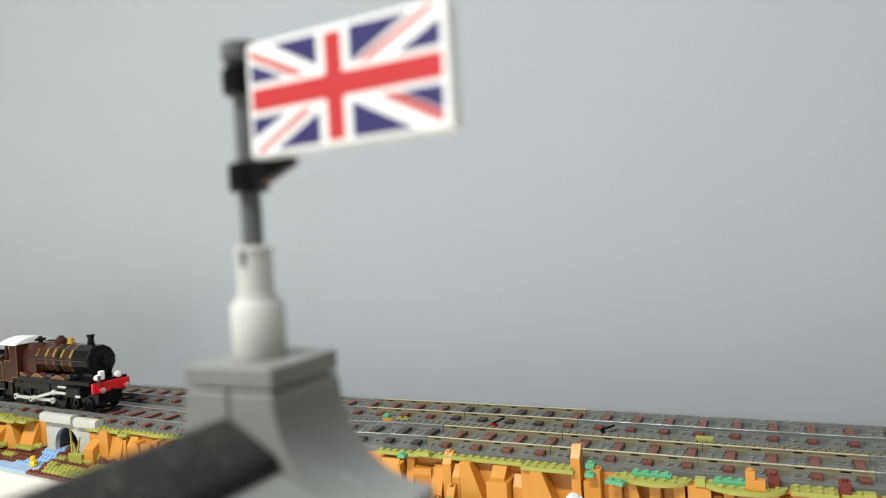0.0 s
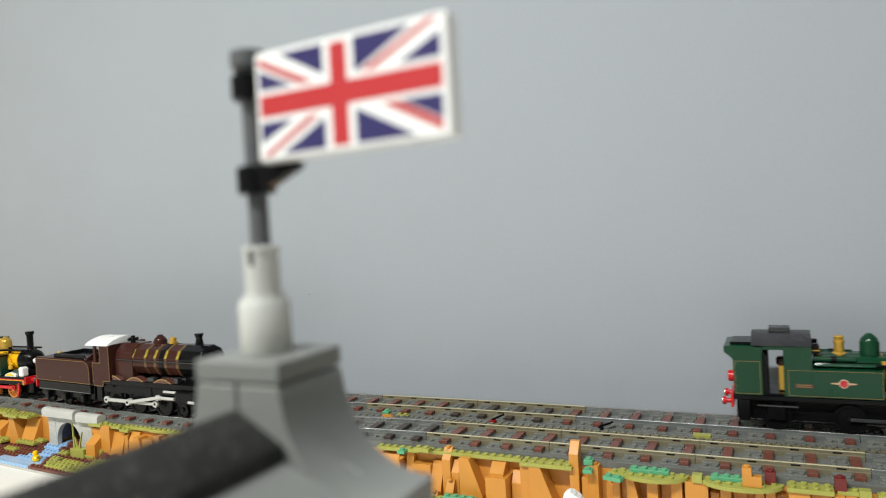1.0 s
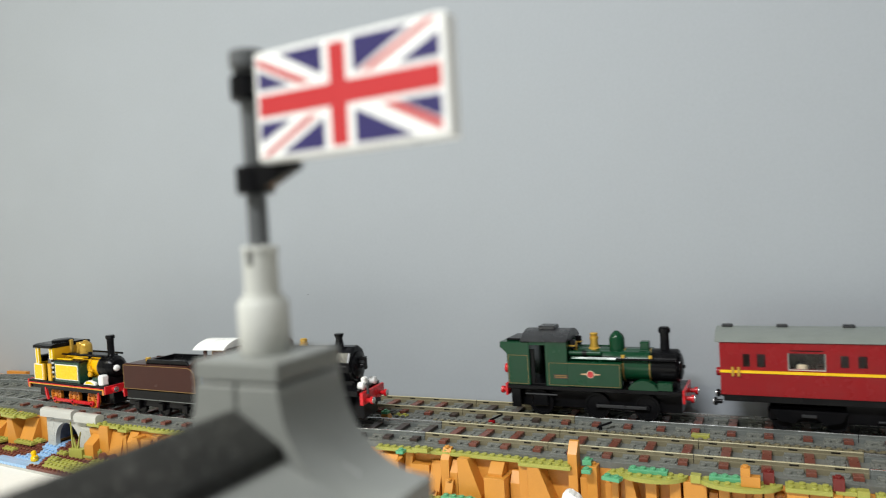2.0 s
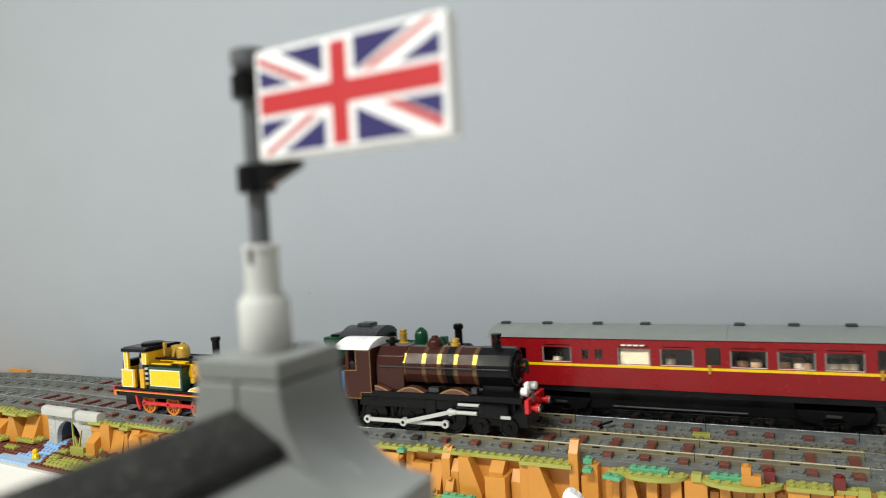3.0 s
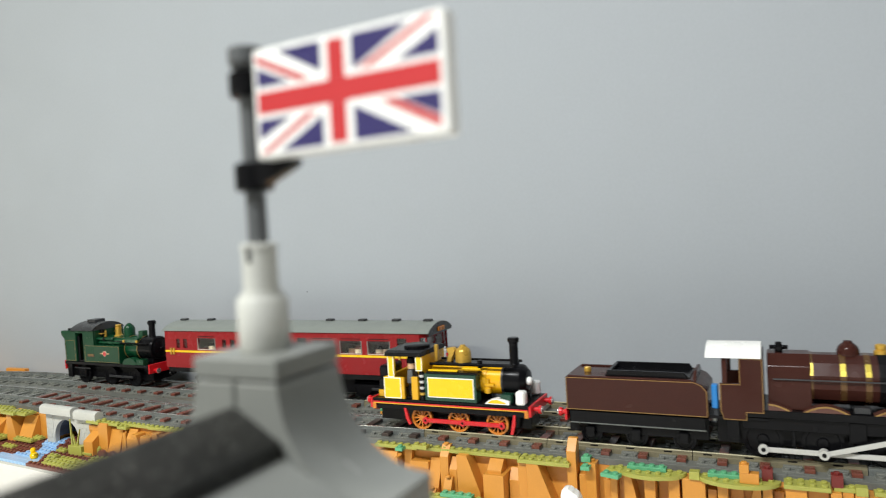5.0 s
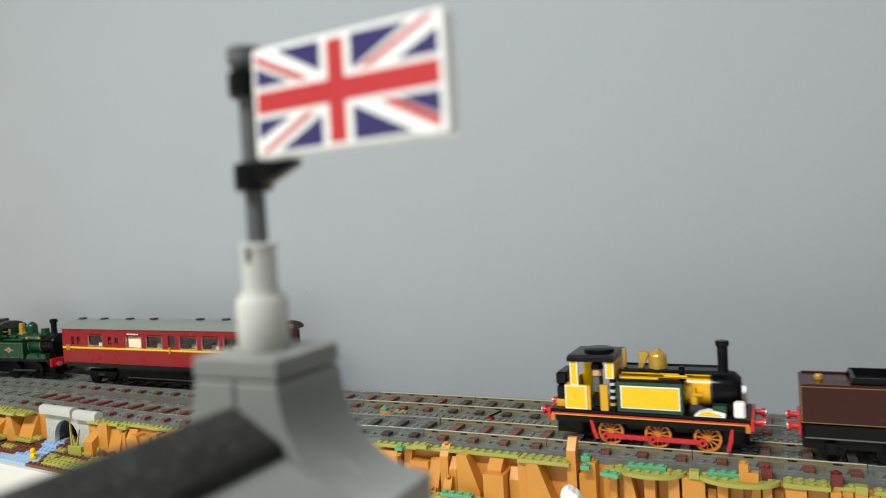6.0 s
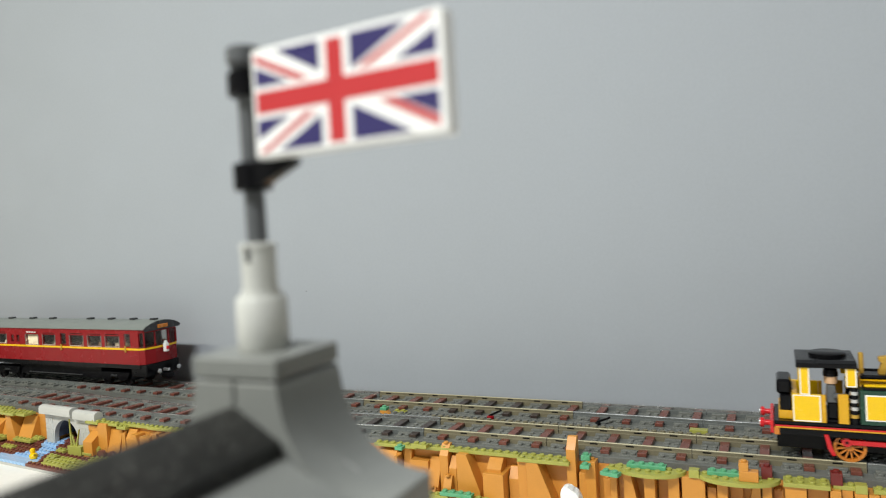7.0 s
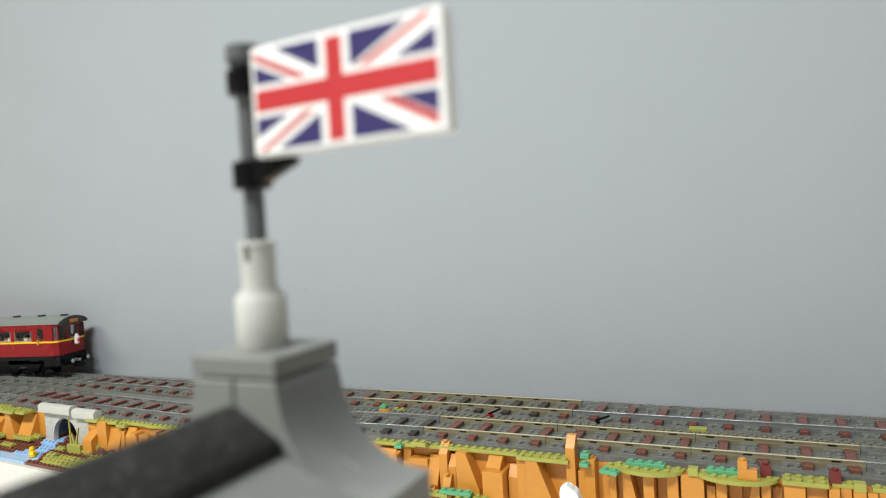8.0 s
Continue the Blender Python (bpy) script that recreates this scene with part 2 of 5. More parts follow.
def room():
    w = part("wall_north", box(-2600, 2600, WALL_Y, WALL_Y + 100, -800, 1600, 0), M_WALL)
    tagged(w, "pale blue-grey painted plaster wall behind the railway", "wall", kind="structure")
    for name, b in (("wall_south", (-2600, 2600, -2700, -2600, -800, 1600)), ("wall_west", (-2700, -2600, -2600, WALL_Y, -800, 1600)),
                    ("wall_east", (2600, 2700, -2600, WALL_Y, -800, 1600))):
        tagged(part(name, box(*b, 0), M_ROOM), "plain off-white painted room wall", "wall", kind="structure")
    tagged(part("floor", box(-2600, 2600, -2600, WALL_Y, -850, -800, 0), M_FLOOR), "grey carpet floor", "floor", kind="structure")
    tagged(part("ceiling", box(-2600, 2600, -2600, WALL_Y, 1600, 1650, 0), M_ROOM), "off-white painted ceiling", "ceiling", kind="structure")
    t = thing("layout_table", "large white table carrying the toy railway layout", "table")
    part("tabletop", box(-1500, 1650, -1000, WALL_Y - 4, TABLE_Z - 30, TABLE_Z, 2), M_TABLE, t)
    for x in (-1450, 1600):
        for y in (-950, 110):
            part("leg", box(x - 25, x + 25, y - 25, y + 25, -800, TABLE_Z - 30, 2), M_TABLE, t)


room()

# ---- track ----


def sleeper_meshes():
    bm = box(-16, -0.1, -32, 32, -9.6, -6.0, 0.3)
    for x in (-12, -4):
        for y in (-28, 28, -8, 0, 8):
            stud(bm, x, y, -6.0, n=8)
    for y in (-20, 20):
        box(-15, -1, y - 6, y + 6, -6.0, -3.6, 0.3, bm)
    box(0, 7.9, -32, 32, -9.6, -6.4, 0.2, bm)
    base = mesh_of("sleeper", bm, M_DGREY)
    tile = mesh_of("sleeper_tile", box(0.1, 7.8, -32.2, 32.2, -6.3, -3.1, 0.35), M_RBROWN)
    dark = mesh_of("sleeper_tile", box(0.1, 7.8, -32.2, 32.2, -6.3, -3.1, 0.35), M_DKBROWN)
    plain = mesh_of("sleeper_tile", box(0.1, 7.8, -32.2, 32.2, -6.3, -4.6, 0.35), M_DGREY)
    return base, tile, dark, plain


SLEEPER, TILE, DARK_TILE, GREY_TILE = sleeper_meshes()
CLIP = mesh_of("rail_slot", box(-3.5, 3.5, -1.5, 1.5, -2.1, -0.8, 0.2), M_BLACK)


def rail_mesh(line, s0, s1, off):
    """A rail that follows the line from s0 to s1."""
    prof = [(-2.4, -7.4), (2.4, -7.4), (2.4, -3.0), (1.3, -2.4), (1.3, 0), (-1.3, 0), (-1.3, -2.4), (-2.4, -3.0)]
    bm = bmesh.new()
    rows = []
    n = 6
    for i in range(n + 1):
        x, y, r = line.place(s0 + (s1 - s0) * i / n, 4)
        c, s = math.cos(radians(r)), math.sin(radians(r))
        rows.append([bm.verts.new((x - s * (off + u), y + c * (off + u), v)) for u, v in prof])
    k = len(prof)
    for a, b in zip(rows, rows[1:]):
        for i in range(k):
            bm.faces.new((a[i], a[(i + 1) % k], b[(i + 1) % k], b[i]))
    bm.faces.new(rows[0])
    bm.faces.new(rows[-1][::-1])
    return bm


def strip(line, s0, s1, off, inner):
    """The running surface of a rail: a rounded cap, folded down over the inner side where inner is -1 or 1."""
    prof = [(-1.25, 0.0), (-1.0, 0.3), (0.0, 0.42), (1.0, 0.3), (1.25, 0.0)]
    if inner:
        prof = [(-1.25 * inner, 0.0), (-1.0 * inner, 0.3), (0.0, 0.42), (1.1 * inner, 0.3), (1.55 * inner, -0.1), (1.55 * inner, -2.3), (1.2 * inner, -2.3), (1.2 * inner, 0.0)]
    k = len(prof)
    bm = bmesh.new()
    rows = []
    for i in range(7):
        x, y, r = line.place(s0 + (s1 - s0) * i / 6, 4)
        c, s = math.cos(radians(r)), math.sin(radians(r))
        rows.append([bm.verts.new((x - s * (off + o), y + c * (off + o), h)) for o, h in prof])
    for a, b in zip(rows, rows[1:]):
        for i in range(k):
            bm.faces.new((a[i], a[(i + 1) % k], b[(i + 1) % k], b[i]))
    bm.faces.new(rows[0])
    bm.faces.new(rows[-1][::-1])
    return bm


def track(line, first, last, tan_from, tan_to, bare, offset, group, grey_to):
    """Track pieces 128 mm long. bare: the piece numbers that carry dark sleeper tiles instead of brown ones; up to x = grey_to the tiles are grey."""
    for k in range(first, last):
        s0 = k * 128.0 + offset
        old = tan_from <= k < tan_to
        t = thing("track_piece", ("dark tan" if old else "dark grey") + " plastic toy railway track on grey sleepers with brown tiles",
                  "toy track", group)
        for off in (-20, 20):
            rail = part("rail", rail_mesh(line, s0 + 0.3, s0 + 127.7, off), M_TAN if old else M_RAIL, t,
                        "dark tan rail" if old else "", smooth=False)
            part("rail_head", strip(line, s0 + 0.3, s0 + 127.7, off, 0 if old else (-1 if off > 0 else 1)), M_TANTOP if old else M_METAL, rail,
                 "pale tan rail top" if old else "worn metal running strip", smooth=False)
            if old:
                for q in (6, 38, 70, 102):
                    x, y, r = line.place(s0 + q + 6)
                    shared("rail_slot", CLIP, rail, at(x, y, 0, 0, 0, r) @ at(0, off, 0))
        for q in range(4):
            x, y, r = line.place(s0 + 28 + q * 32)
            shared("sleeper", SLEEPER, t, at(x, y, 0, 0, 0, r) @ at(-8, 0, 0))
            shared("sleeper_tile", GREY_TILE if x < grey_to else DARK_TILE if (k, q) in bare else TILE, t, at(x, y, 0, 0, 0, r) @ at(-8, 0, 0))


def bed(line, s0, s1, lo, hi, rows, name, lift=0.0, mat=M_BED, label="dark grey studded plates laid under the toy track"):
    """Studded dark grey plates under a track."""
    bm = bmesh.new()
    s = s0
    while s < s1:
        x, y, r = line.place(s + 24, 24)
        m = Matrix.Translation((x, y, lift)) @ Matrix.Rotation(radians(r), 4, "Z")
        box(-23.95, 23.95, lo, hi, -13, -7.2, 0.2, bm, m)
        for i in range(6):
            for o in rows:
                p = m @ Vector((-20 + 8 * i, o, -7.2))
                stud(bm, p.x, p.y, p.z, n=8)
        s += 48
    tagged(part(name, bm, mat), label, "base plates", kind="stuff")


def tracks():
    bed(FRONT, -1400, -205, -36.5, 58, (), "front_track_bed")
    bed(FRONT, -200, 1530, -36.5, 58, (44, 52), "front_track_bed")
    bed(FRONT, -20, 384, 32.2, 39.8, (36,), "tan_edge_strip", 3.2, M_TAN, "dark tan studded strip along the toy track")
    bed(REAR, -1399, 1530, -33, 35, (), "rear_track_bed", 0.15)
    xs = list(range(1540, -761, -20))
    edge = [(x, float(np.interp(x, REAR.x, REAR.y)) + 34) for x in xs] + [(-760, WALL_Y - 5), (1540, WALL_Y - 5)]
    tagged(part("rear_edge_plates", prism(edge, -13.05, -11.2, "z"), M_BED, smooth=False), "smooth dark grey plates between toy track and wall", "base plates", kind="structure")
    track(FRONT, -10, 12, 0, 3, {(-1, 2), (-1, 1), (-1, 3)}, 0, "front track pieces", -636)
    track(REAR, -11, 12, -1, 1, {(-1, 3), (0, 0), (0, 1), (0, 2)}, 1, "rear track pieces", -611)


# ---- tower roof with the flag ----


def flag_tower():
    t = thing("roof_tower", "grey brick-built toy building roof with black ridge and flagpole base", "toy building")
    # walls down to the table
    part("wall_block", box(232, 274, -620, -545, TABLE_Z, 158.4, 0.6), M_LGREY, t)
    for sx in (1, -1):
        q = lambda x: 253.3 + sx * (x - 253.3)
        part("roof_slope", prism([(q(260.8), 171.3), (q(288), 160.2), (q(288), 157.0), (q(260.8), 161)], -624, -558.6, "y", 0.3), M_MGREY, t,
             "mid-grey sloping roof brick")
        # concave flared bricks under the cap
        arc = []
        for i in range(15):
            a = i / 14 * math.pi / 2
            arc.append((261.2 + 15.2 * (1 - math.cos(a)), 181.4 - 16.5 * math.sin(a)))
        out = [(q(253.45), 181.4)] + [(q(x), z) for x, z in arc] + [(q(277.0), 164.9), (q(277.0), 158.5), (q(253.45), 158.5)]
        part("flared_brick", prism(out, -558.4, -542.4, "y", 0.25), M_MGREY, t, "grey concave flared slope brick")
    part("scratch", box(-2.2, 2.2, -0.12, 0.12, -0.02, 0.06, 0), M_ROD, t, "pale scratch on the flared brick", smooth=False, m=at(268.6, -550.6, 167.3, 0, 38, 24))
    part("ridge", prism([(244.8, 173.2), (244.8, 167.6), (261.8, 167.6), (261.8, 173.2), (254.0, 177.8), (252.6, 177.8)], -624, -558.7, "y", 0.3), M_ROOFBLK, t,
         "dusty black ridge tile")
    part("cap_plate", box(245.3, 261.3, -558.4, -542.4, 181.8, 184.9, 0.25), M_MGREY, t, "smooth grey square cap tile")
    p = thing("flagpole", "light grey and dark grey toy flagpole standing on the cap tile", "flagpole")
    cx, cy = 252.9, -550.4
    part("foot", tube(cx, cy, 184.9, [(0, 3.75), (0.4, 4.0), (7.9, 4.0), (8.4, 3.7), (8.4, 3.3), (9.2, 3.2)], n=32), M_LGREY, p, "light grey round brick")
    part("socket", tube(cx, cy, 194.0, [(0, 2.75), (6.6, 2.7), (6.8, 2.85), (7.5, 2.85), (7.7, 2.6)], n=32), M_LGREY, p, "light grey slotted socket")
    part("slot", box(cx - 0.4, cx + 0.6, cy - 2.95, cy - 2.2, 198.6, 201.6, 0.3), M_CHAR, p, "dark slot")
    part("pole", tube(cx, cy, 200.5, [(0, 1.6), (29.5, 1.6)], n=24), M_POLE, p, "dark grey round bar")
    part("finial", tube(cx, cy, 228.6, [(0, 1.9), (0.3, 2.5), (1.0, 2.5), (1.1, 2.9), (3.2, 2.9), (3.4, 2.7)], n=24), M_POLE, p, "dark grey round knob")
    f = thing("flag", "white plastic tile printed with a union flag, clipped to pole", "flag",
              m=at(257.63, -554.83, 230.04, math.degrees(-0.0278), math.degrees(-0.0123), math.degrees(-0.0364)))
    part("tile", box(0, 32, 0, 3.0, -16, 0, 0.25), M_WHITE, f)

    def decal(name, pts, mat):
        part(name, prism(pts, -0.05, 0.1, "y"), mat, f, smooth=False)
    u = 0.9
    decal("red_cross_bar", [(u - 0.1, -6.4), (32 - u, -6.4), (32 - u, -9.6), (u - 0.1, -9.6)], M_FRED)
    decal("red_cross_upright", [(13.6, -0.9), (16.4, -0.9), (16.4, -6.38), (13.6, -6.38)], M_FRED)
    decal("red_cross_upright", [(13.6, -9.62), (16.4, -9.62), (16.4, -15.2), (13.6, -15.2)], M_FRED)
    # blue triangles and red diagonals, corner by corner
    for sx in (0, 1):
        for sz in (0, 1):
            def k(x, z):
                return (x if not sx else 30.6 - x + 0.0, -z if not sz else -16 + z)
            if not sx:
                big, small = [(4.6, 0.75), (12.4, 0.75), (12.4, 5.0)], [(0.8, 2.7), (0.8, 5.6), (7.0, 5.6)]
                red = [(0.7, 0.9), (0.7, 1.9), (8.2, 5.6), (10.6, 5.6)] if not sz else [(0.8, 0.7), (2.2, 0.7), (11.5, 5.6), (9.6, 5.6)]
            else:
                big, small = [(3.6, 0.75), (13.0, 0.75), (13.0, 5.6)], [(-0.4, 2.4), (-0.4, 5.6), (6.0, 5.6)]
                red = [(-0.3, 0.6), (1.3, 0.6), (12.0, 5.6), (9.9, 5.6)] if not sz else [(-0.3, 0.9), (-0.3, 2.2), (6.4, 5.6), (8.8, 5.6)]
            decal("blue_field", [k(*p_) for p_ in big], M_BLUE)
            decal("blue_field", [k(*p_) for p_ in small], M_BLUE)
            decal("red_diagonal", [k(*p_) for p_ in red], M_FRED)
    for z, hgt, lab in ((209.8, 4.4, "lower"), (224.4, 3.9, "upper")):
        bm = tube(cx, cy, z, [(0, 2.6), (0.3, 3.0), (hgt - 0.3, 3.0), (hgt, 2.6)], n=20)
        if lab == "lower":
            prism([(cx, z + 1.0), (cx + 3, z + 0.6), (cx + 9.2, z + 3.4), (cx + 9.2, z + 4.3), (cx, z + 4.3)], cy - 2.2, cy + 0.4, "y", 0.2, bm)
        else:
            box(cx, cx + 7, cy - 1.6, cy + 0.8, z + 0.4, z + hgt - 0.4, 0.2, bm)
        part("pole_clip", bm, M_BLACK, p, "black clip gripping the pole")


tracks()
flag_tower()

# ---- rolling stock: built along x, forward to +x, z = 0 on the rail heads ----


def wheel_mesh(r, width, mat_name, spokes=0, mat=None, loose=False):
    if not spokes:
        return mesh_of(mat_name, tube(0, 0, 0, [(-width / 2 - 0.8, r * 0.25), (-width / 2 + 0.9, r * 0.3), (-width / 2 + 0.9, r * 0.78), (-width / 2, r * 0.82), (-width / 2, r), (width / 2, r), (width / 2, r * 0.82), (width / 2 - 0.9, r * 0.78), (width / 2 - 0.9, r * 0.3), (width / 2 + 0.8, r * 0.25)], "y", 24), mat, True)
    bm = bmesh.new()
    n = 28
    loops = []
    for y, rr in ((-width / 2, r), (width / 2, r), (width / 2, r * 0.82), (-width / 2, r * 0.82)):
        loops.append([bm.verts.new((rr * math.cos(2 * math.pi * i / n), y, rr * math.sin(2 * math.pi * i / n))) for i in range(n)])
    for a, b in zip(loops, loops[1:] + loops[:1]):
        for i in range(n):
            bm.faces.new((a[i], a[(i + 1) % n], b[(i + 1) % n], b[i]))
    for k in range(0 if loose else spokes):
        box(0, r * 0.84, -width * 0.35, width * 0.35, -0.6, 0.6, 0, bm, Matrix.Rotation(2 * math.pi * k / spokes, 4, "Y"))
    tube(0, 0, 0, [(-width * 0.6, r * 0.2), (-width * 0.6, r * 0.24), (width * 0.6, r * 0.24), (width * 0.6, r * 0.2)], "y", 14, bm)
    return mesh_of(mat_name, bm, mat, False)


SPINS = []   # (part, local x, y, z, radius)


def wheels(vehicle, xs, y, r, me, name="wheel", label=""):
    for x in xs:
        for s in (-1, 1):
            w = shared(name, me, vehicle, at(x, s * y, r))
            if label:
                w["label"] = label
            SPINS.append((w, vehicle, x, s * y, r))


def arch(y0, y1, z0, rise, n=12):
    """Outline (y, z) of an arched roof from y0 to y1."""
    pts = []
    for i in range(n + 1):
        u = i / n
        pts.append((y0 + (y1 - y0) * u, z0 + rise * math.sin(math.pi * u) ** 0.7))
    return pts


def buffers(v, x, d, z=24.0, mat=M_RED, y=17.0):
    for s in (-1, 1):
        b = part("buffer", tube(x, s * y, z, [(0, 2.2), (d * 4.5, 2.2), (d * 4.6, 3.8), (d * 7.2, 4.0), (d * 7.6, 3.6)], "x", 16), mat, v)
        part("buffer_face", tube(x, s * y, z, [(d * 7.6, 3.4), (d * 8.3, 3.4), (d * 8.6, 2.6)], "x", 16), M_SILVER, b, "silver buffer face")


def line_box(v, x0, x1, y, z0, z1, w, mat, name="lining"):
    """A thin painted rectangle outline lying on a side."""
    s = -1 if y < 0 else 1
    a, b = sorted((y, y + s * 0.12))
    bm = bmesh.new()
    for q in ((x0, x1, z0, z0 + w), (x0, x1, z1 - w, z1), (x0, x0 + w, z0 + w, z1 - w), (x1 - w, x1, z0 + w, z1 - w)):
        box(q[0], q[1], a, b, q[2], q[3], 0, bm)
    part(name, bm, mat, v, "thin painted lining", smooth=False)


def line_path(v, pts, y, w, mat, name="lining"):
    """A thin painted line lying on a side, along a closed outline of (x, z)."""
    a, b = sorted((y, y + (-0.12 if y < 0 else 0.12)))
    bm = bmesh.new()
    for (xa, za), (xb, zb) in zip(pts, pts[1:] + pts[:1]):
        d = math.atan2(zb - za, xb - xa)
        box(-w / 2, math.hypot(xb - xa, zb - za) + w / 2, a, b, -w / 2, w / 2, 0, bm, Matrix.Translation((xa, 0, za)) @ Matrix.Rotation(-d, 4, "Y"))
    part(name, bm, mat, v, "thin painted lining", smooth=False)


def brown_engine():
    v = thing("brown_steam_engine", "dark brown toy steam engine with white cab roof and black smokebox", "toy locomotive")
    part("frame", box(-40, 160, -17, 17, 9, 33, 0.5), M_BLACK, v)
    part("running_board", box(-38, 158, -27, 27, 34, 40.4, 0.4), M_BLACK, v)
    part("boiler", tube(30, 0, 63, [(0, 20.5), (82, 20.5)], "x", 12, twist=15), M_BROWN, v, "dark brown boiler", smooth=False)
    part("firebox", prism([(-21, 40.4), (-21, 64), (-18.5, 75), (-9, 83.6), (9, 83.6), (18.5, 75), (21, 64), (21, 40.4)], 0, 31.5, "x", 0.4), M_BROWN, v, "dark brown firebox", smooth=False)
    part("smokebox", tube(112, 0, 63, [(0, 20.8), (32, 20.8), (34, 20.2), (35, 18)], "x", 12, twist=15), M_BLACK, v, "black smokebox", smooth=False)
    part("smokebox_door", tube(147, 0, 62, [(0, 15), (1.5, 15), (3.2, 11), (3.8, 3), (7, 2)], "x", 24), M_BLACK, v)
    part("door_dart", box(150, 157, -3, 3, 68, 71.5, 0.6), M_BLACK, v)
    part("door_handle", box(155, 157.6, -2, 2, 58, 70, 0.6), M_BLACK, v)
    part("lamp_post", tube(166, -18, 36, [(0, 1.5), (9, 1.5), (9.4, 2.2), (11, 2.2)], "z", 10), M_CHAR, v, "dark lamp iron on the buffer beam")
    part("saddle", box(114, 146, -14, 14, 37.5, 48, 0.5), M_BLACK, v)
    for x in (32, 54, 71, 89, 109):
        part("boiler_band", tube(x - (2.1 if x > 32 else 1.2), 0, 63, [(0, 20.75), (4.2 if x > 32 else 2.4, 20.75)], "x", 12, twist=15), M_BANDSHADE, v, "gold boiler band in its shaded tone", smooth=False)
        # brighter gold laid on the upper side facets paints the band's highlight
        for s in (-1, 1):
            w = 2.0 if x > 32 else 1.1
            part("band_highlight", box(-w, w, -5.2, 5.2, -0.1, 0.3, 0), M_BANDLIT, v, "painted highlight on the lit facet of the gold band", smooth=False,
                 m=at(x, s * 17.36, 73.02, -s * 60, 0, 0))
    part("black_band", tube(78, 0, 63, [(0, 21.2), (7, 21.2)], "x", 12, twist=15), M_BLACK, v, "black band round the boiler", smooth=False)
    part("safety_valve", tube(81.5, 0, 83, [(0, 5), (3, 5), (3.5, 3.6), (5, 4.2), (7.5, 4), (8.2, 2.5)], "z", 16), M_PEARL, v, "gold valve cover")
    part("dome", tube(59, 0, 82, [(0, 8), (4, 8.2), (7, 7), (9, 5), (10, 3.4), (11.4, 3.2), (11.8, 1)], "z", 20), M_BROWN, v)
    part("chimney", tube(126, 0, 81, [(0, 6.5), (2, 5), (10, 3.6), (12.5, 4.6), (14.6, 5.4), (15.4, 5.2)], "z", 20), M_BLACK, v)
    bm = tube(9, 0, 82, [(0, 3), (3.5, 3), (3.8, 4.6), (6.2, 4.6), (6.6, 2.6), (9, 2.6), (9.6, 2)], "z", 12)
    tube(2, 0, 87.2, [(0, 1.8), (14, 1.8)], "x", 10, bm)
    tube(9, -7, 87.2, [(0, 1.8), (14, 1.8)], "y", 10, bm)
    part("whistle", bm, M_BLACK, v)
    for s in (-1, 1):
        part("handrail", tube(4, s * 22.0, 65, [(0, 0.65), (140, 0.65)], "x", 8), M_CHAR, v, "thin dark handrail")
        # cab side: stepped outline
        part("cab_side", prism([(-36, 37.5), (-36, 61), (-21, 61), (-21, 82), (-3, 82), (-3, 37.5), (-17, 37.5), (-17, 31), (-34, 31), (-34, 37.5)],
                               s * 26 - 1.6, s * 26 + 1.6, "y", 0.2), M_BROWN, v, "dark brown cab side")
        line_path(v, [(-35.4, 60.4), (-20.4, 60.4), (-20.4, 81.4), (-3.6, 81.4), (-3.6, 38.1), (-16.4, 38.1), (-16.4, 31.6), (-33.4, 31.6), (-35.4, 38.1)], s * 27.6, 0.55, M_GOLD)
        part("roof_post", box(-34, -30, s * 25 - 1.5, s * 25 + 1.5, 61, 82, 0.3), M_BROWN, v)
        for x0, x1 in ((0, 17), (25, 57), (73, 105)):
            pts = []
            for i in range(11):
                u = i / 10
                if x0 == 0:
                    u = 0.5 + u / 2
                pts.append((x0 + (x1 - x0) * i / 10, 40.5 + 5.4 * math.sin(math.pi * u)))
            if x0 == 0:
                pts = [(0, 40.5)] + pts
            sp = part("splasher", prism(pts, s * 22 - 4.4, s * 22 + 4.4, "y", 0), M_BRPANEL, v, "arched brown splasher", smooth=False)
            rim = [(x, z) for x, z in pts if z > 40.6 or x0 != 0]
            bm = bmesh.new()
            for (xa, za), (xb, zb) in zip(rim, rim[1:]):
                d = math.atan2(zb - za, xb - xa)
                box(0, math.hypot(xb - xa, zb - za), -0.1, 0.1, -1.4, -0.1, 0, bm,
                    Matrix.Translation((xa, s * 26.5, za)) @ Matrix.Rotation(-d, 4, "Y"))
            part("splasher_lining", bm, M_GOLD, sp, "gold lining", smooth=False)
        part("cylinder", box(116, 146, s * 26.5 - 7, s * 26.5 + 7, 20, 33.8, 1.5), M_BLACK, v)
        part("oil_box", box(60, 71, *sorted((s * 17, s * 24)), 40.5, 45.5, 0.5), M_CHAR, v, "dark grey box on the running board")
        part("oil_box", box(106, 112, *sorted((s * 17, s * 24)), 40.5, 47, 0.5), M_CHAR, v, "dark grey box on the running board")
        part("drain_cock", box(139, 149, *sorted((s * 33.6, s * 35)), 21.5, 24.5, 0.4), M_ROD, v, "light grey cylinder piece")
        part("slide_bar", box(90, 116, *sorted((s * 24, s * 26)), 26.6, 28.0, 0.2), M_CHAR, v)
        part("brake_hanger", box(16, 19, *sorted((s * 22, s * 24)), 6, 24, 0.4), M_BLACK, v)
        part("brake_hanger", box(60, 63, *sorted((s * 22, s * 24)), 6, 18, 0.4), M_BLACK, v)
        part("valve_rod", tube(94, s * 29, 31.5, [(0, 1.5), (22, 1.5)], "x", 10), M_ROD, v, "light grey valve rod")
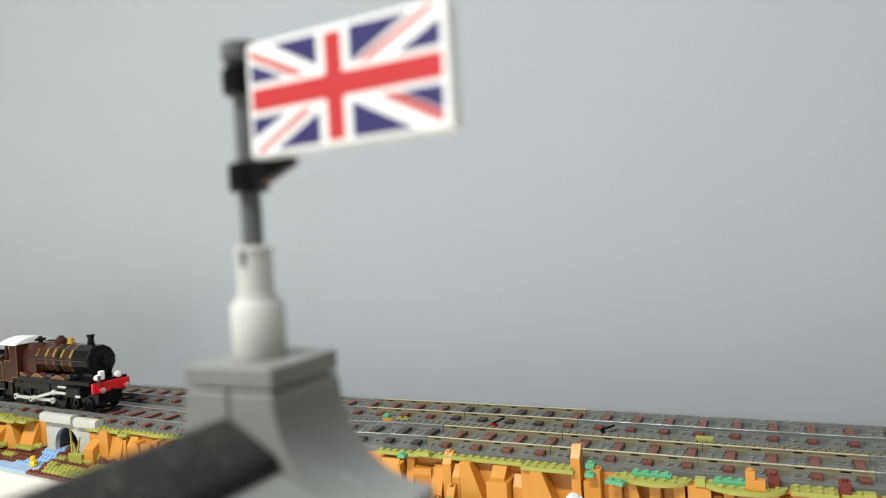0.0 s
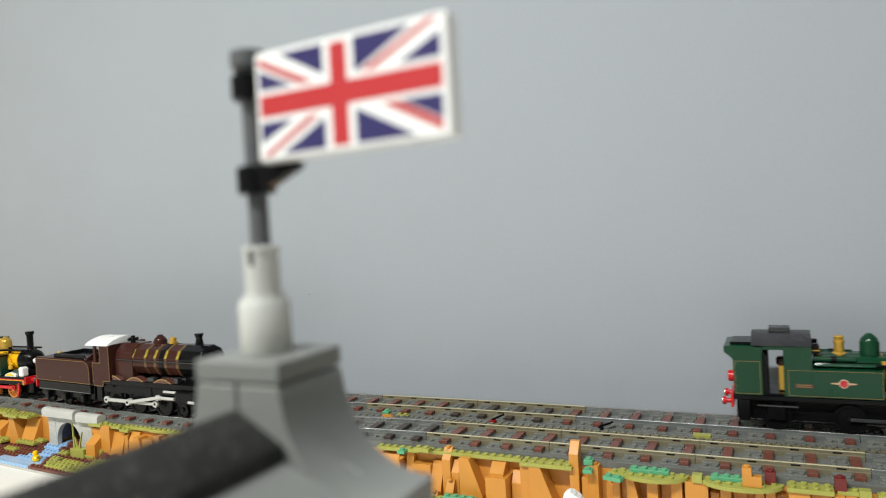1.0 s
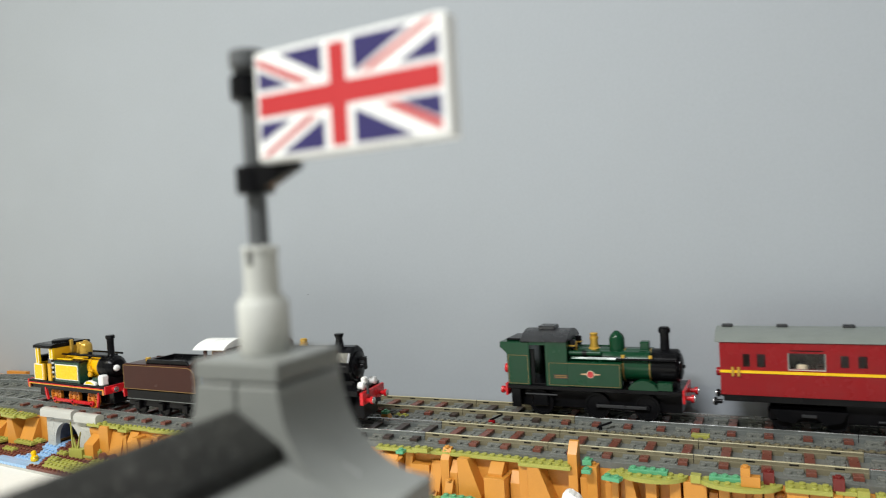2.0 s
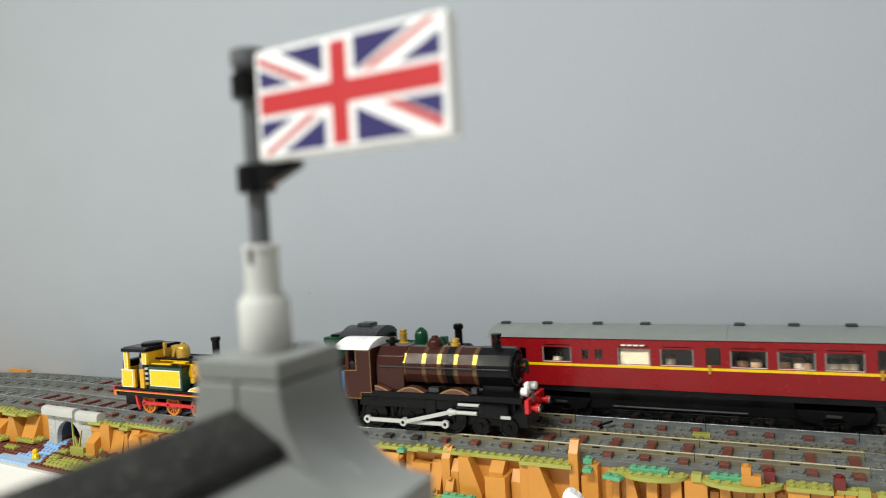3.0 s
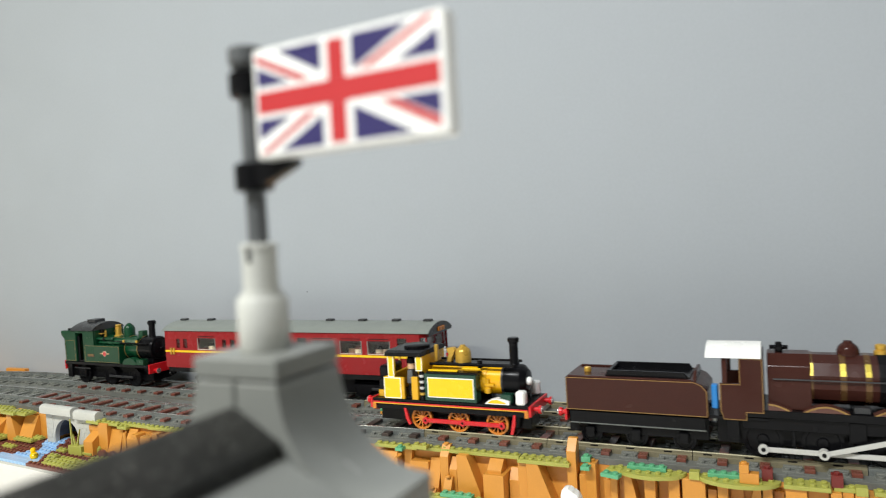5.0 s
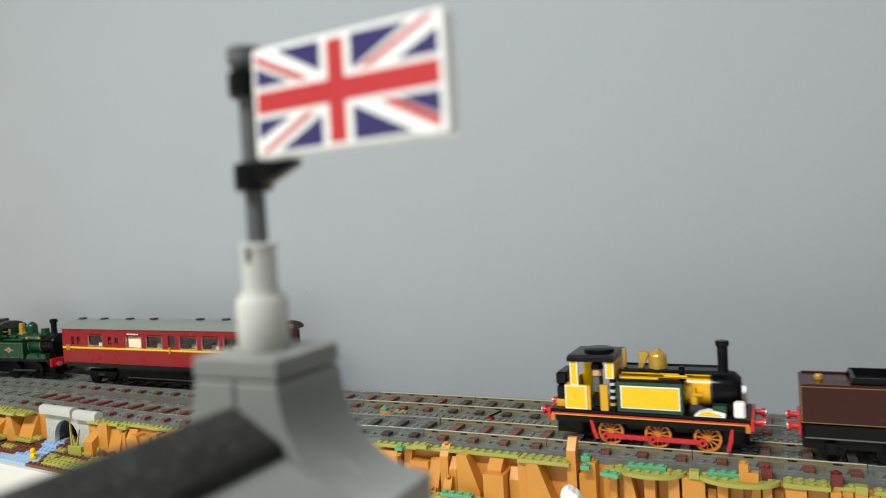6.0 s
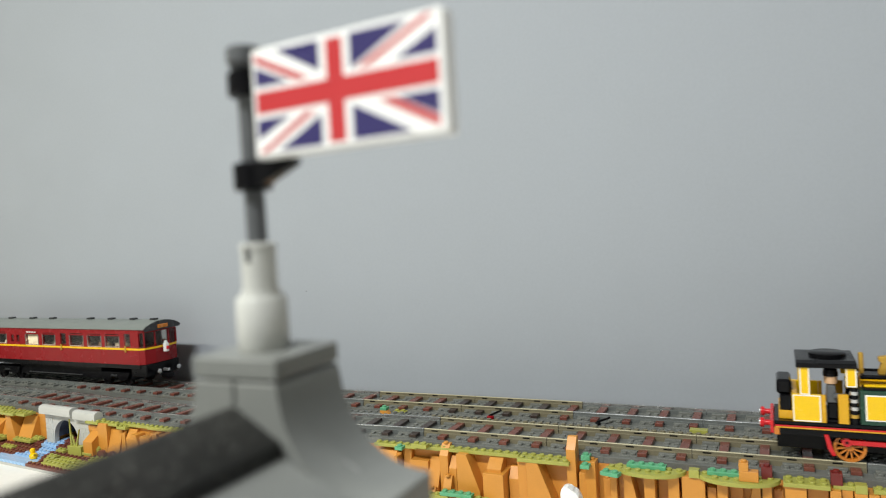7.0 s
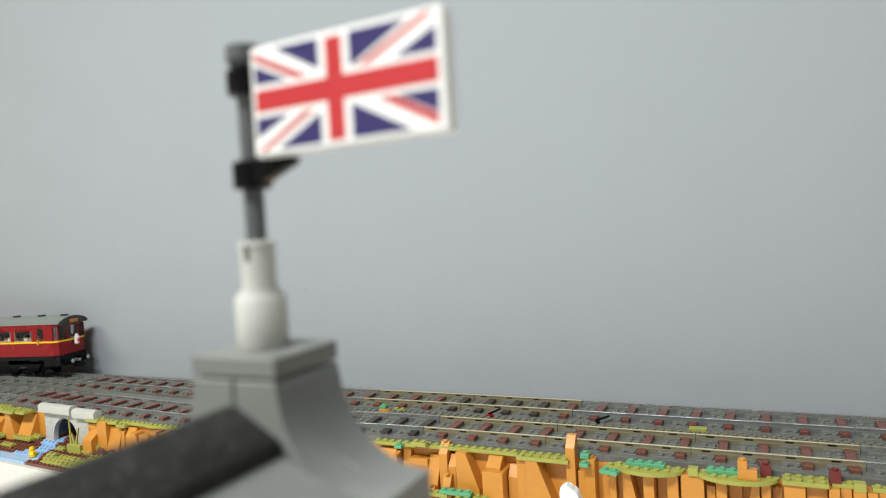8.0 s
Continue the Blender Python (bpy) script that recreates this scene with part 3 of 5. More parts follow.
        part("front_lamp", tube(154, s * 14, 43, [(0, 4), (4, 4.6), (6, 4.2), (7, 2)], "x", 16), M_WHITE, v, "white head lamp")
        part("step", box(-32, -22, s * 24 - 2, s * 24 + 2, 12, 33, 0.4), M_BLACK, v)
        part("slide_bracket", box(56, 68, s * 24 - 1.5, s * 24 + 1.5, 17, 34, 0.6), M_BLACK, v)
        part("valance", box(-20, 150, s * 23.4 - 0.9, s * 23.4 + 0.9, 24, 34, 0.2), M_BLACK, v)
    part("cab_front", box(-5.2, -3.2, -24, 24, 40.5, 83, 0.2), M_BROWN, v)
    part("cab_roof", prism(arch(-29, 29, 82.3, 8.9) + [(27.6, 82.2), (-27.6, 82.2)], -46.5, -4.0, "x", 0), M_WHITE, v, "white arched cab roof", smooth=True)
    part("footplate", box(-45, 0, -26, 26, 31, 33.5, 0.2), M_BLACK, v)
    part("driver", box(-43, -38, -22, -14, 38, 58, 0.8), M_AZURE, v, "blue toy driver torso")
    part("buffer_beam", box(160, 164, -26, 26, 25, 38, 0.4), M_RED, v, "red buffer beam")
    part("lamp_iron", box(156, 161, -14, -6, 40, 52, 1.4), M_WHITE, v, "white lamp")
    buffers(v, 164, 1, 29)
    part("coupling_hook", box(164, 171, -2, 2, 24, 28, 0.5), M_BLACK, v)
    drv = wheel_mesh(15.2, 5, "driving_wheel", 0, M_BLACK)
    wheels(v, (-5, 38, 83), 19, 15.2, drv, "driving_wheel")
    small = wheel_mesh(9, 4.5, "bogie_wheel", 0, M_BLACK)
    wheels(v, (112, 141), 17, 9, small, "bogie_wheel")
    rods = []
    for s in (-1, 1):
        bm = bmesh.new()
        for xa, xb in ((-5, 38), (38, 83)):
            box(xa, xb, -1, 1, -2, 2, 0.3, bm)
        for xc in (-5, 38, 83):
            tube(xc, 0, 0, [(-1.4, 4), (1.4, 4)], "y", 18, bm)
        c = part("coupling_rod", bm, M_ROD, v, "light grey coupling rod")
        for xc in (-5, 38, 83):
            part("rod_pin", tube(xc, s * 1.3, 0, [(-0.4, 1.7), (0.4, 1.7)], "y", 14), M_BLACK, c, "dark pin hole")
        rods.append(("couple", c, s, 27.5))
        bm = box(0, 54, -1, 1, -1.9, 1.9, 0.3)
        tube(0, 0, 0, [(-1.4, 3.8), (1.4, 3.8)], "y", 18, bm)
        tube(54, 0, 0, [(-1.4, 3.4), (1.4, 3.4)], "y", 18, bm)
        c = part("connecting_rod", bm, M_ROD, v, "light grey connecting rod")
        for xc in (0, 54):
            part("rod_pin", tube(xc, s * 1.3, 0, [(-0.4, 1.7), (0.4, 1.7)], "y", 14), M_BLACK, c, "dark pin hole")
        rods.append(("connect", c, s, 30.5))
        bm = tube(0, 0, 0, [(-2, 2.6), (6, 2.6), (6.2, 1.9), (28, 1.9)], "x", 14)
        c = part("piston_rod", bm, M_ROD, v, "light grey piston rod")
        rods.append(("piston", c, s, 30.5))
    return v, rods


def tender():
    v = thing("brown_tender", "dark brown toy tender with gold lining and black coal load", "toy tender")
    part("frame", box(-60, 60, -20, 20, 10, 29, 0.5), M_BLACK, v)
    part("frame_side", box(-58, 58, -24, -21, 18, 30, 0.4), M_BLACK, v)
    part("frame_side", box(-58, 58, 21, 24, 18, 30, 0.4), M_BLACK, v)
    part("rail_strip", box(-58, 58, -24.7, -24.05, 18.8, 19.8, 0.1), M_RAIL, v, "thin grey step edge")
    part("body", prism([(-60.5, 31), (-60.5, 61), (50, 61), (56, 58.5), (60.5, 53), (60.5, 31)], -26, 26, "y", 0.5), M_BROWN, v, "dark brown tender body")
    for s in (-1, 1):
        line_path(v, [(-59.8, 60.2), (49.6, 60.2), (55.4, 57.8), (59.6, 52.6), (59.6, 31.8), (-59.8, 31.8)], s * 26, 0.55, M_GOLD)
        part("top_edge", box(-58, 48, s * 24 - 1.6, s * 24 + 1.6, 61, 62.2, 0.2), M_BROWN, v)
    part("coal_floor", box(-24, 46, -19, 19, 60.6, 62.4, 0.3), M_BLACK, v, "black empty coal space")
    part("coal_rail", box(-24, -21, -18, 18, 61, 66.5, 0.4), M_BLACK, v)
    for s in (-1, 1):
        part("coal_rail", prism([(-26, 61), (-23, 67), (42, 67), (46, 61)], s * 19.5 - 1.5, s * 19.5 + 1.5, "y", 0.4), M_BLACK, v)
    part("front_plate", prism([(-24, 56), (-24, 62), (-14, 68), (14, 68), (24, 62), (24, 56)], 49, 51.5, "x", 0.3), M_BROWN, v, "dark brown shaped front plate")
    part("hand_brake", tube(59, -16, 40, [(0, 3.4), (2, 3.4), (2.4, 1.5), (12, 1.5)], "z", 12), M_BLACK, v)
    part("filler", tube(-46, 0, 61, [(0, 3.4), (3, 3.4), (4, 2.8)], "z", 14), M_PEARL, v, "gold filler cap")
    part("rear_beam", box(-62.5, -60.5, -26, 26, 21, 31, 0.3), M_RED, v, "red rear buffer beam")
    buffers(v, -62.5, -1, 26)
    small = wheel_mesh(9.5, 4.5, "tender_wheel", 0, M_BLACK)
    wheels(v, (-40, 0, 40), 18, 9.5, small, "tender_wheel")
    for s in (-1, 1):
        for x in (-40, 0, 40):
            part("axle_box", box(x - 4, x + 4, s * 23 - 2.5, s * 23 + 2.5, 7, 16, 0.5), M_BLACK, v)
    part("drawbar", box(60, 72, -2.5, 2.5, 18, 21, 0.3), M_BLACK, v)
    return v


def yellow_engine():
    v = thing("yellow_tank_engine", "yellow toy tank engine with red rods and orange spoked wheels", "toy locomotive")
    part("frame", box(-82, 82, -13, 13, 6, 24, 0.4), M_BLACK, v)
    part("footplate", box(-84, 84, -27, 27, 25.6, 28.4, 0.3), M_BLACK, v)
    part("deck", box(-83.5, 83.5, -26.6, 26.6, 28.5, 31, 0.3), M_BLACK, v)
    for s in (-1, 1):
        a, b = sorted((s * 27.0, s * 27.3))
        part("lining", box(-83, 83, a, b, 25.7, 26.7, 0), M_YDARK, v, "thin amber line")
        part("lining", box(-83, 83, a, b, 26.8, 28.0, 0), M_RED, v, "thin red line")
        part("valance", box(-80, 80, s * 24.6 - 1, s * 24.6 + 1, 20, 25.6, 0.2), M_BLACK, v)
        # side tank
        a, b = sorted((s * 13, s * 26))
        part("side_tank", box(-23.3, 32, a, b, 31, 58, 0.5), M_DKGRN, v, "deep green side tank")
        a, b = sorted((s * 26, s * 26.35))
        part("tank_panel", box(-20, 29.8, a, b, 34.6, 54.6, 0.1), M_WHITE, v, "white edge of the tank panel")
        a, b = sorted((s * 26.35, s * 26.6))
        part("tank_panel", box(-19, 28.8, a, b, 35.6, 53.6, 0.1), M_YELLOW, v, "plain yellow tank panel")
        part("tank_rail", box(-20, 12, s * 22 - 1.4, s * 22 + 1.4, 60.0, 61.6, 0.3), M_YELLOW, v, "yellow tank-top strip")
        part("tank_rail", box(17, 36, s * 22 - 1.4, s * 22 + 1.4, 63.0, 64.4, 0.3), M_YELLOW, v, "yellow tank-top strip")
        part("tank_top", box(-21, 34, s * 19.5 - 6.4, s * 19.5 + 6.4, 58, 60, 0.3), M_BLACK, v)
        part("pipe", tube(-22, s * 14, 65.5, [(0, 1.4), (88, 1.4)], "x", 8), M_BLACK, v)
        # cab
        a, b = sorted((s * 23, s * 26.2))
        part("cab_panel", box(-70, -49.5, a, b, 31, 53, 0.4), M_YELLOW, v, "yellow cab side")
        part("cab_post", box(-64.5, -57, a, b, 53, 76, 0.3), M_YELLOW, v, "yellow cab post with white edge")
        part("cab_post", box(-32.5, -24.8, a, b, 60, 76, 0.3), M_YELLOW, v, "yellow cab post with white edge")
        line_box(v, -69.6, -50, s * 26.2, 31.6, 52.6, 0.8, M_WHITE)
        line_box(v, -64.2, -57.3, s * 26.2, 53, 75.6, 0.8, M_WHITE)
        line_box(v, -32.2, -25.1, s * 26.2, 60.2, 75.6, 0.8, M_WHITE)
        part("cab_door", box(-49.3, -46.5, a, b, 31, 53, 0.3), M_YDARK, v)
        part("cab_door", box(-38, -31, a, b, 31, 54, 0.3), M_YDARK, v)
        bm = tube(-27, s * 23.5, 31, [(0, 2.6), (28, 2.6)], "z", 14)
        col = part("spring_column", bm, M_BLACK, v)
        for z in (36, 42, 48, 54):
            part("ring", tube(-27, s * 23.5, z, [(0, 3.1), (2.6, 3.1)], "z", 16), M_SILVER if z != 36 else M_PEARL, col, "bright ring")
        # guard irons
        for x, d in ((-46, 1), (66, 1)):
            part("guard_iron", prism([(x - 2.5, 22), (x + 0.5, 22), (x + 2.5, 12), (x + 5.5, 6), (x + 2.5, 5), (x - 0.5, 11)] if d * x < 0 else
                                     [(x + 2.5, 22), (x + 5, 22), (x + 4, 12), (x + 1.5, 3), (x - 1.5, 3), (x + 0.5, 12)], s * 25 - 1.2, s * 25 + 1.2, "y", 0.3), M_RED, v, "red curved guard iron")
        sp = [(40, 31), (44, 34.4), (51, 36.6), (58, 36), (65, 34.4), (65, 31)]
        part("splasher", prism(sp, s * 22 - 4, s * 22 + 4, "y", 0.2), M_WHITE, v, "white-edged splasher", smooth=False)
        part("splasher_panel", prism([(43, 32.2), (47, 35), (53, 35.8), (60, 33.6), (62, 32.2)], s * 26.1 - 0.2, s * 26.1 + 0.2, "y"), M_YELLOW, v, smooth=False)
        part("sand_box", box(55, 66, s * 18 - 5, s * 18 + 5, 31, 40, 0.6), M_DKGRN, v)
        part("white_figure", box(71.5, 80.5, *sorted((s * 17, s * 26.8)), 31, 44.5, 1.6), M_WHITE, v, "white lamp block")
    part("cab_floor", box(-69, -22, -23, 23, 31, 33, 0.2), M_BLACK, v)
    part("cab_back", box(-70, -66, -23, 23, 33, 53, 0.3), M_YDARK, v)
    part("bunker", box(-80, -70, -20, 20, 31, 38, 0.4), M_YDARK, v)
    part("coal", box(-81, -70, -16, 16, 50, 62, 1.8), M_BLACK, v, "black coal stack")
    part("bunker_rail", box(-79, -70.5, -20, 20, 38, 50, 0.6), M_BLACK, v)
    part("cab_front", box(-27, -24.9, -23, 23, 58, 76, 0.3), M_YDARK, v)
    part("cab_roof", prism([(-28, 74.6), (-28, 78.2), (-22, 79.8), (22, 79.8), (28, 78.2), (28, 74.6)], -66.5, -24.5, "x", 0.4), M_BLACK, v, "black cab roof", smooth=False)
    part("roof_vent", tube(-43, 0, 79.5, [(0, 13.5), (2.6, 13.5), (3.4, 12)], "z", 28), M_BLACK, v)
    part("driver_legs", box(-45, -38, -20, -10, 33, 46, 0.8), M_BLACK, v)
    part("driver_body", prism([(-46, 46), (-44.6, 60), (-39.4, 60), (-38, 46)], -21, -9, "y", 0.6), M_POLE, v, "grey toy driver torso")
    part("driver_arm", tube(-41, -22.5, 52, [(0, 2.2), (9, 2.0), (10, 1.4)], "x", 10), M_POLE, v)
    part("driver_head", tube(-42, -15, 60, [(0, 3), (0.6, 4.6), (6, 4.8), (7, 4)], "z", 16), M_SKIN, v)
    part("driver_hat", tube(-42, -15, 66.5, [(0, 5.4), (2, 5.6), (5, 5), (6, 3)], "z", 16), M_BLACK, v)
    part("boiler", tube(-22, 0, 50, [(0, 14.6), (75.5, 14.6)], "x", 24), M_BOILER, v, "yellow boiler barrel")
    part("boiler_band", tube(53, 0, 50, [(0, 15.1), (2.0, 15.1)], "x", 24), M_CHAR, v)
    part("boiler_band", tube(34.2, 0, 50, [(0, 15.4), (4.2, 15.4)], "x", 24), M_YDARK, v, "amber boiler ring")
    part("pump", tube(40, -15.2, 39, [(0, 3.0), (1, 3.6), (5, 3.6), (6, 2.2), (14, 2.0)], "z", 14), M_YDARK, v, "amber feed pump")
    part("pump_pipe", tube(38, -16, 47, [(0, 1.6), (9, 1.6)], "x", 10), M_YDARK, v)
    part("smokebox", tube(55, 0, 50, [(0, 15.2), (16, 15.2), (18, 14.2), (22, 10), (23, 3)], "x", 24), M_BLACK, v)
    part("saddle", box(54, 74, -12, 12, 31, 40, 0.4), M_BLACK, v)
    part("boiler_top", box(-20, 66, -8, 8, 63, 66, 0.6), M_BLACK, v)
    part("chimney", tube(63, 0, 63, [(0, 7), (2, 5.2), (4, 4.2), (23, 4.4), (24, 5.6), (27, 5.8), (28.2, 5)], "z", 20), M_BLACK, v)
    part("dome", tube(9, 0, 61.5, [(0, 8.6), (2, 8), (14, 8), (17, 6.8), (19, 4.4), (20, 3), (21.4, 2.6)], "z", 24), M_PEARL, v, "gold steam dome")
    part("valve", prism([(-10, 62), (-4, 62), (-3, 70), (2, 78), (-1, 80.5), (-8, 79.5), (-8, 76), (-5, 75), (-7, 68)], -3, 3, "y", 0.6), M_PEARL, v, "gold safety valve")
    part("whistle", box(-21.5, -18, -4, 0, 66, 83, 0.6), M_PEARL, v, "gold whistle")
    part("filler", tube(30, -8, 60, [(0, 2.6), (8, 2.6), (9.5, 2)], "z", 12), M_BLACK, v)
    part("head_lamp", tube(73.5, -4, 50, [(0, 2), (2, 3.8), (5, 4.2), (7.4, 3.4), (8.4, 1.6)], "x", 16), M_WHITE, v, "white round head lamp")
    for d in (-1, 1):
        part("buffer_beam", box(*sorted((d * 84, d * 86.5)), -27, 27, 21, 31, 0.3), M_RED, v, "red buffer beam")
        buffers(v, d * 86.5, d, 26.5)
        part("beam_end", box(*sorted((d * 83.8, d * 80)), -27.4, -27.05, 20, 26, 0.1), M_ORANGE, v, "orange lining")
    me = wheel_mesh(11.3, 4, "spoked_wheel", 12, M_ORANGE, True)
    wheels(v, (-31, 9.5, 50), 19, 11.3, me, "spoked_wheel", "orange spoked wheel")
    spoke = mesh_of("spoke", box(2.2, 9.5, -1.4, 1.4, -0.6, 0.6, 0), M_ORANGE)
    for w, owner, *_ in SPINS:
        if owner == v:
            for k in range(12):
                shared("spoke", spoke, w, at(0, 0, 0, 0, 30 * k, 0))
    me = wheel_mesh(10, 3, "wheel_back", 0, M_BLACK)
    for x in (-31, 9.5, 50):
        for s in (-1, 1):
            shared("wheel_back", me, v, at(x, s * 15.4, 11.3))
    rods = []
    for s in (-1, 1):
        bm = bmesh.new()
        box(-31, 9.5, -1, 1, -2.1, 2.1, 0.4, bm)
        box(9.5, 50, -1, 1, -2.1, 2.1, 0.4, bm)
        for xc in (-31, 9.5, 50):
            tube(xc, 0, 0, [(-1.3, 3.4), (1.3, 3.4)], "y", 16, bm)
        c = part("coupling_rod", bm, M_RED, v, "red coupling rod")
        rods.append((c, s))
        for xc in (-31, 9.5, 50):
            part("pin", tube(xc, 0, 0, [(s * 1.35, 1.2), (s * 1.8, 1.2)] if s > 0 else [(-1.8, 1.2), (-1.35, 1.2)], "y", 12), M_BLACK, c)
    return v, rods


def green_engine():
    v = thing("green_tank_engine", "dark green toy tank engine with black smokebox and red buffer beams", "toy locomotive")
    part("frame", box(-84, 92, -16, 16, 8, 30, 0.5), M_BLACK, v)
    part("running_board", box(-86, 94, -27, 27, 28, 32, 0.4), M_BLACK, v)
    part("bunker", prism([(-85, 32), (-85, 66), (-93, 72), (-93, 78), (-60, 78), (-60, 32)], -26, 26, "y", 0.5), M_GREEN, v, "dark green flared bunker")
    part("bunker_coal", box(-88, -64, -18, 18, 78, 80.5, 0.8), M_BLACK, v)
    for s in (-1, 1):
        a, b = sorted((s * 23, s * 26.2))
        part("cab_side", box(-42.5, -19, a, b, 32, 79, 0.4), M_GREEN, v, "dark green cab side")
        part("cab_beam", box(-60, -41, a, b, 75, 79, 0.2), M_GREEN, v)
        part("cab_door", box(-60, -55.5, s * 22 - 1, s * 22 + 1, 32, 70, 0.3), M_BLACK, v)
        part("side_tank", box(-40, 36, *sorted((s * 14, s * 26)), 32.2, 58, 0.5), M_GREEN, v, "dark green side tank")
        line_box(v, -39, 35, s * 26.2, 33.4, 56.8, 0.35, M_GOLD)
        line_box(v, -84, -62, s * 26.0, 33.4, 64, 0.35, M_GOLD)
        part("name_plate", box(-34, -18.5, *sorted((s * 26.2, s * 26.45)), 40.4, 44.8, 0.1), M_DKBROWN, v, "small dark plate")
        for z in (41.5, 43.2):
            part("plate_bar", box(-32.5, -20, *sorted((s * 26.45, s * 26.55)), z, z + 0.8, 0), M_GOLD, v)
        # round crest with two wings
        cr = part("crest", tube(5, 0, 46, [(-26.75, 3.9), (-26.2, 3.9)] if s < 0 else [(26.2, 3.9), (26.75, 3.9)], "y", 20), M_CREAM, v, "cream and red round crest")
        part("crest_disc", tube(5, 0, 46, [(-26.95, 3.3), (-26.7, 3.3)] if s < 0 else [(26.7, 3.3), (26.95, 3.3)], "y", 20), M_FRED, cr)
        part("crest_wing", prism([(-5, 46.4), (-5, 45.6), (0.9, 45.0), (0.9, 47.0)], s * 26.35 - 0.12, s * 26.35 + 0.12, "y"), M_SKIN, cr, smooth=False)
        part("crest_wing", prism([(15, 46.4), (15, 45.6), (9.1, 45.0), (9.1, 47.0)], s * 26.35 - 0.12, s * 26.35 + 0.12, "y"), M_SKIN, cr, smooth=False)
        part("pipe", tube(-18, s * 19, 66.5, [(0, 2.4), (33, 2.4), (34, 1.6)], "x", 12), M_GREEN, v)
        part("handrail", tube(-18, s * 18.2, 63, [(0, 0.6), (60, 0.6)], "x", 8), M_BLACK, v)
        part("pipe_clamp", tube(-4, s * 19, 66.5, [(0, 2.9), (4.5, 2.9)], "x", 12), M_BLACK, v)
        part("long_pipe", tube(30, s * 19.2, 61, [(0, 1.3), (58, 1.3)], "x", 10), M_BLACK, v, "black pipe along the boiler")
        for x in (37, 64):
            part("pipe_bracket", box(x - 1.8, x + 1.8, *sorted((s * 16.5, s * 19)), 61.5, 65.5, 0.4), M_PEARL, v, "gold bracket")
        part("cab_lamp", box(-18.5, -13, *sorted((s * 10, s * 16)), 70, 79.5, 0.8), M_BLACK, v)
        part("cab_lamp_ring", box(-19, -12.4, *sorted((s * 9.6, s * 16.4)), 72.6, 74, 0.3), M_PEARL, v, "gold ring")
        part("brake_rod", tube(-66, s * 24.5, 22.5, [(0, 0.9), (34, 0.9)], "x", 8), M_CHAR, v)
        pts = [(43, 32)] + [(43 + 28 * i / 10, 34 + 7.5 * math.sin(math.pi * i / 10) ** 0.6) for i in range(11)] + [(71, 32)]
        part("splasher", prism(pts, s * 22 - 5, s * 22 + 5, "y", 0), M_GREEN, v, "green arched splasher", smooth=False)
        part("front_side", box(71, 85, s * 22 - 4.5, s * 22 + 4.5, 32, 40, 0.4), M_GREEN, v)
        part("step", box(-82, -72, s * 24 - 2, s * 24 + 2, 8, 28, 0.4), M_BLACK, v)
        part("spring", box(-58, -42, s * 23 - 2, s * 23 + 2, 10, 24, 1), M_BLACK, v)
    part("cab_floor", box(-60, -17, -23, 23, 32, 34, 0.2), M_BLACK, v)
    part("cab_front", box(-21, -19, -23, 23, 58, 79, 0.3), M_GREEN, v)
    part("cab_roof", prism(arch(-28, 28, 79, 10.5) + [(26.5, 78.6), (-26.5, 78.6)], -69, -19, "x"), M_CHAR, v, "charcoal arched cab roof")
    part("roof_vent", box(-54, -36, -9, 9, 88.6, 93, 0.6), M_CHAR, v)
    part("driver", box(-47, -41, -12, -3, 34, 58, 1), M_PEARL, v, "toy driver in the cab")
    part("driver_head", tube(-44, -8, 58, [(0, 3), (0.6, 4.6), (6, 4.8), (8, 3)], "z", 14), M_BROWN, v)
    part("boiler", tube(-17, 0, 52, [(0, 17.2), (81, 17.2)], "x", 24), M_GREEN, v, "dark green boiler")
    part("pannier", prism([(-16, 57), (-20, 60), (-16, 68), (16, 68), (20, 60), (16, 57)], -17, 63, "x", 0.4), M_GREEN, v)
    for x in (36, 62):
        part("boiler_band", tube(x, 0, 52, [(0, 17.5), (1.2, 17.5)], "x", 24), M_GOLD, v)
    part("smokebox", tube(64, 0, 52, [(0, 17.6), (24, 17.6), (26, 16)], "x", 24), M_BLACK, v)
    part("smokebox_door", tube(90, 0, 52, [(0, 13), (1.5, 13), (3, 9), (3.4, 2), (5, 1.6)], "x", 20), M_BLACK, v)
    part("saddle", box(66, 88, -12, 12, 32, 42, 0.4), M_BLACK, v)
    part("chimney", tube(76, 0, 66, [(0, 6.4), (3, 4.6), (18, 4.4), (20, 4.6), (20.4, 6), (24, 6), (26, 4.4)], "z", 20), M_BLACK, v)
    part("dome", tube(28, 0, 67, [(0, 8), (12, 8), (16, 6.6), (19, 3.6), (20.4, 2)], "z", 22), M_GREEN, v)
    part("safety_valve", tube(4, 0, 67, [(0, 6.6), (2, 6.2), (3, 4.6), (10, 4), (12, 4.8), (14, 4.6), (14.2, 3.4), (17, 4.4), (18, 3.6)], "z", 18), M_PEARL, v, "gold safety valve")
    part("top_box", box(52, 61, -5, 5, 67, 77, 0.8), M_GREEN, v)
    part("whistle", tube(-14, -9, 67, [(0, 2), (9, 2), (10, 1.2)], "z", 10), M_PEARL, v)
    for d, x in ((-1, -86), (1, 94)):
        part("buffer_beam", box(*sorted((x, x + d * 2.5)), -26, 26, 20, 33, 0.3), M_RED, v, "red buffer beam")
        buffers(v, x + d * 2.5, d, 24)
    part("rear_lamp", tube(-85.4, -17, 48, [(-5, 4.6), (-4.4, 5.2), (0, 5.2)], "x", 14), M_RED, v, "red tail lamp")
    me = wheel_mesh(13, 5, "wheel", 0, M_BLACK)
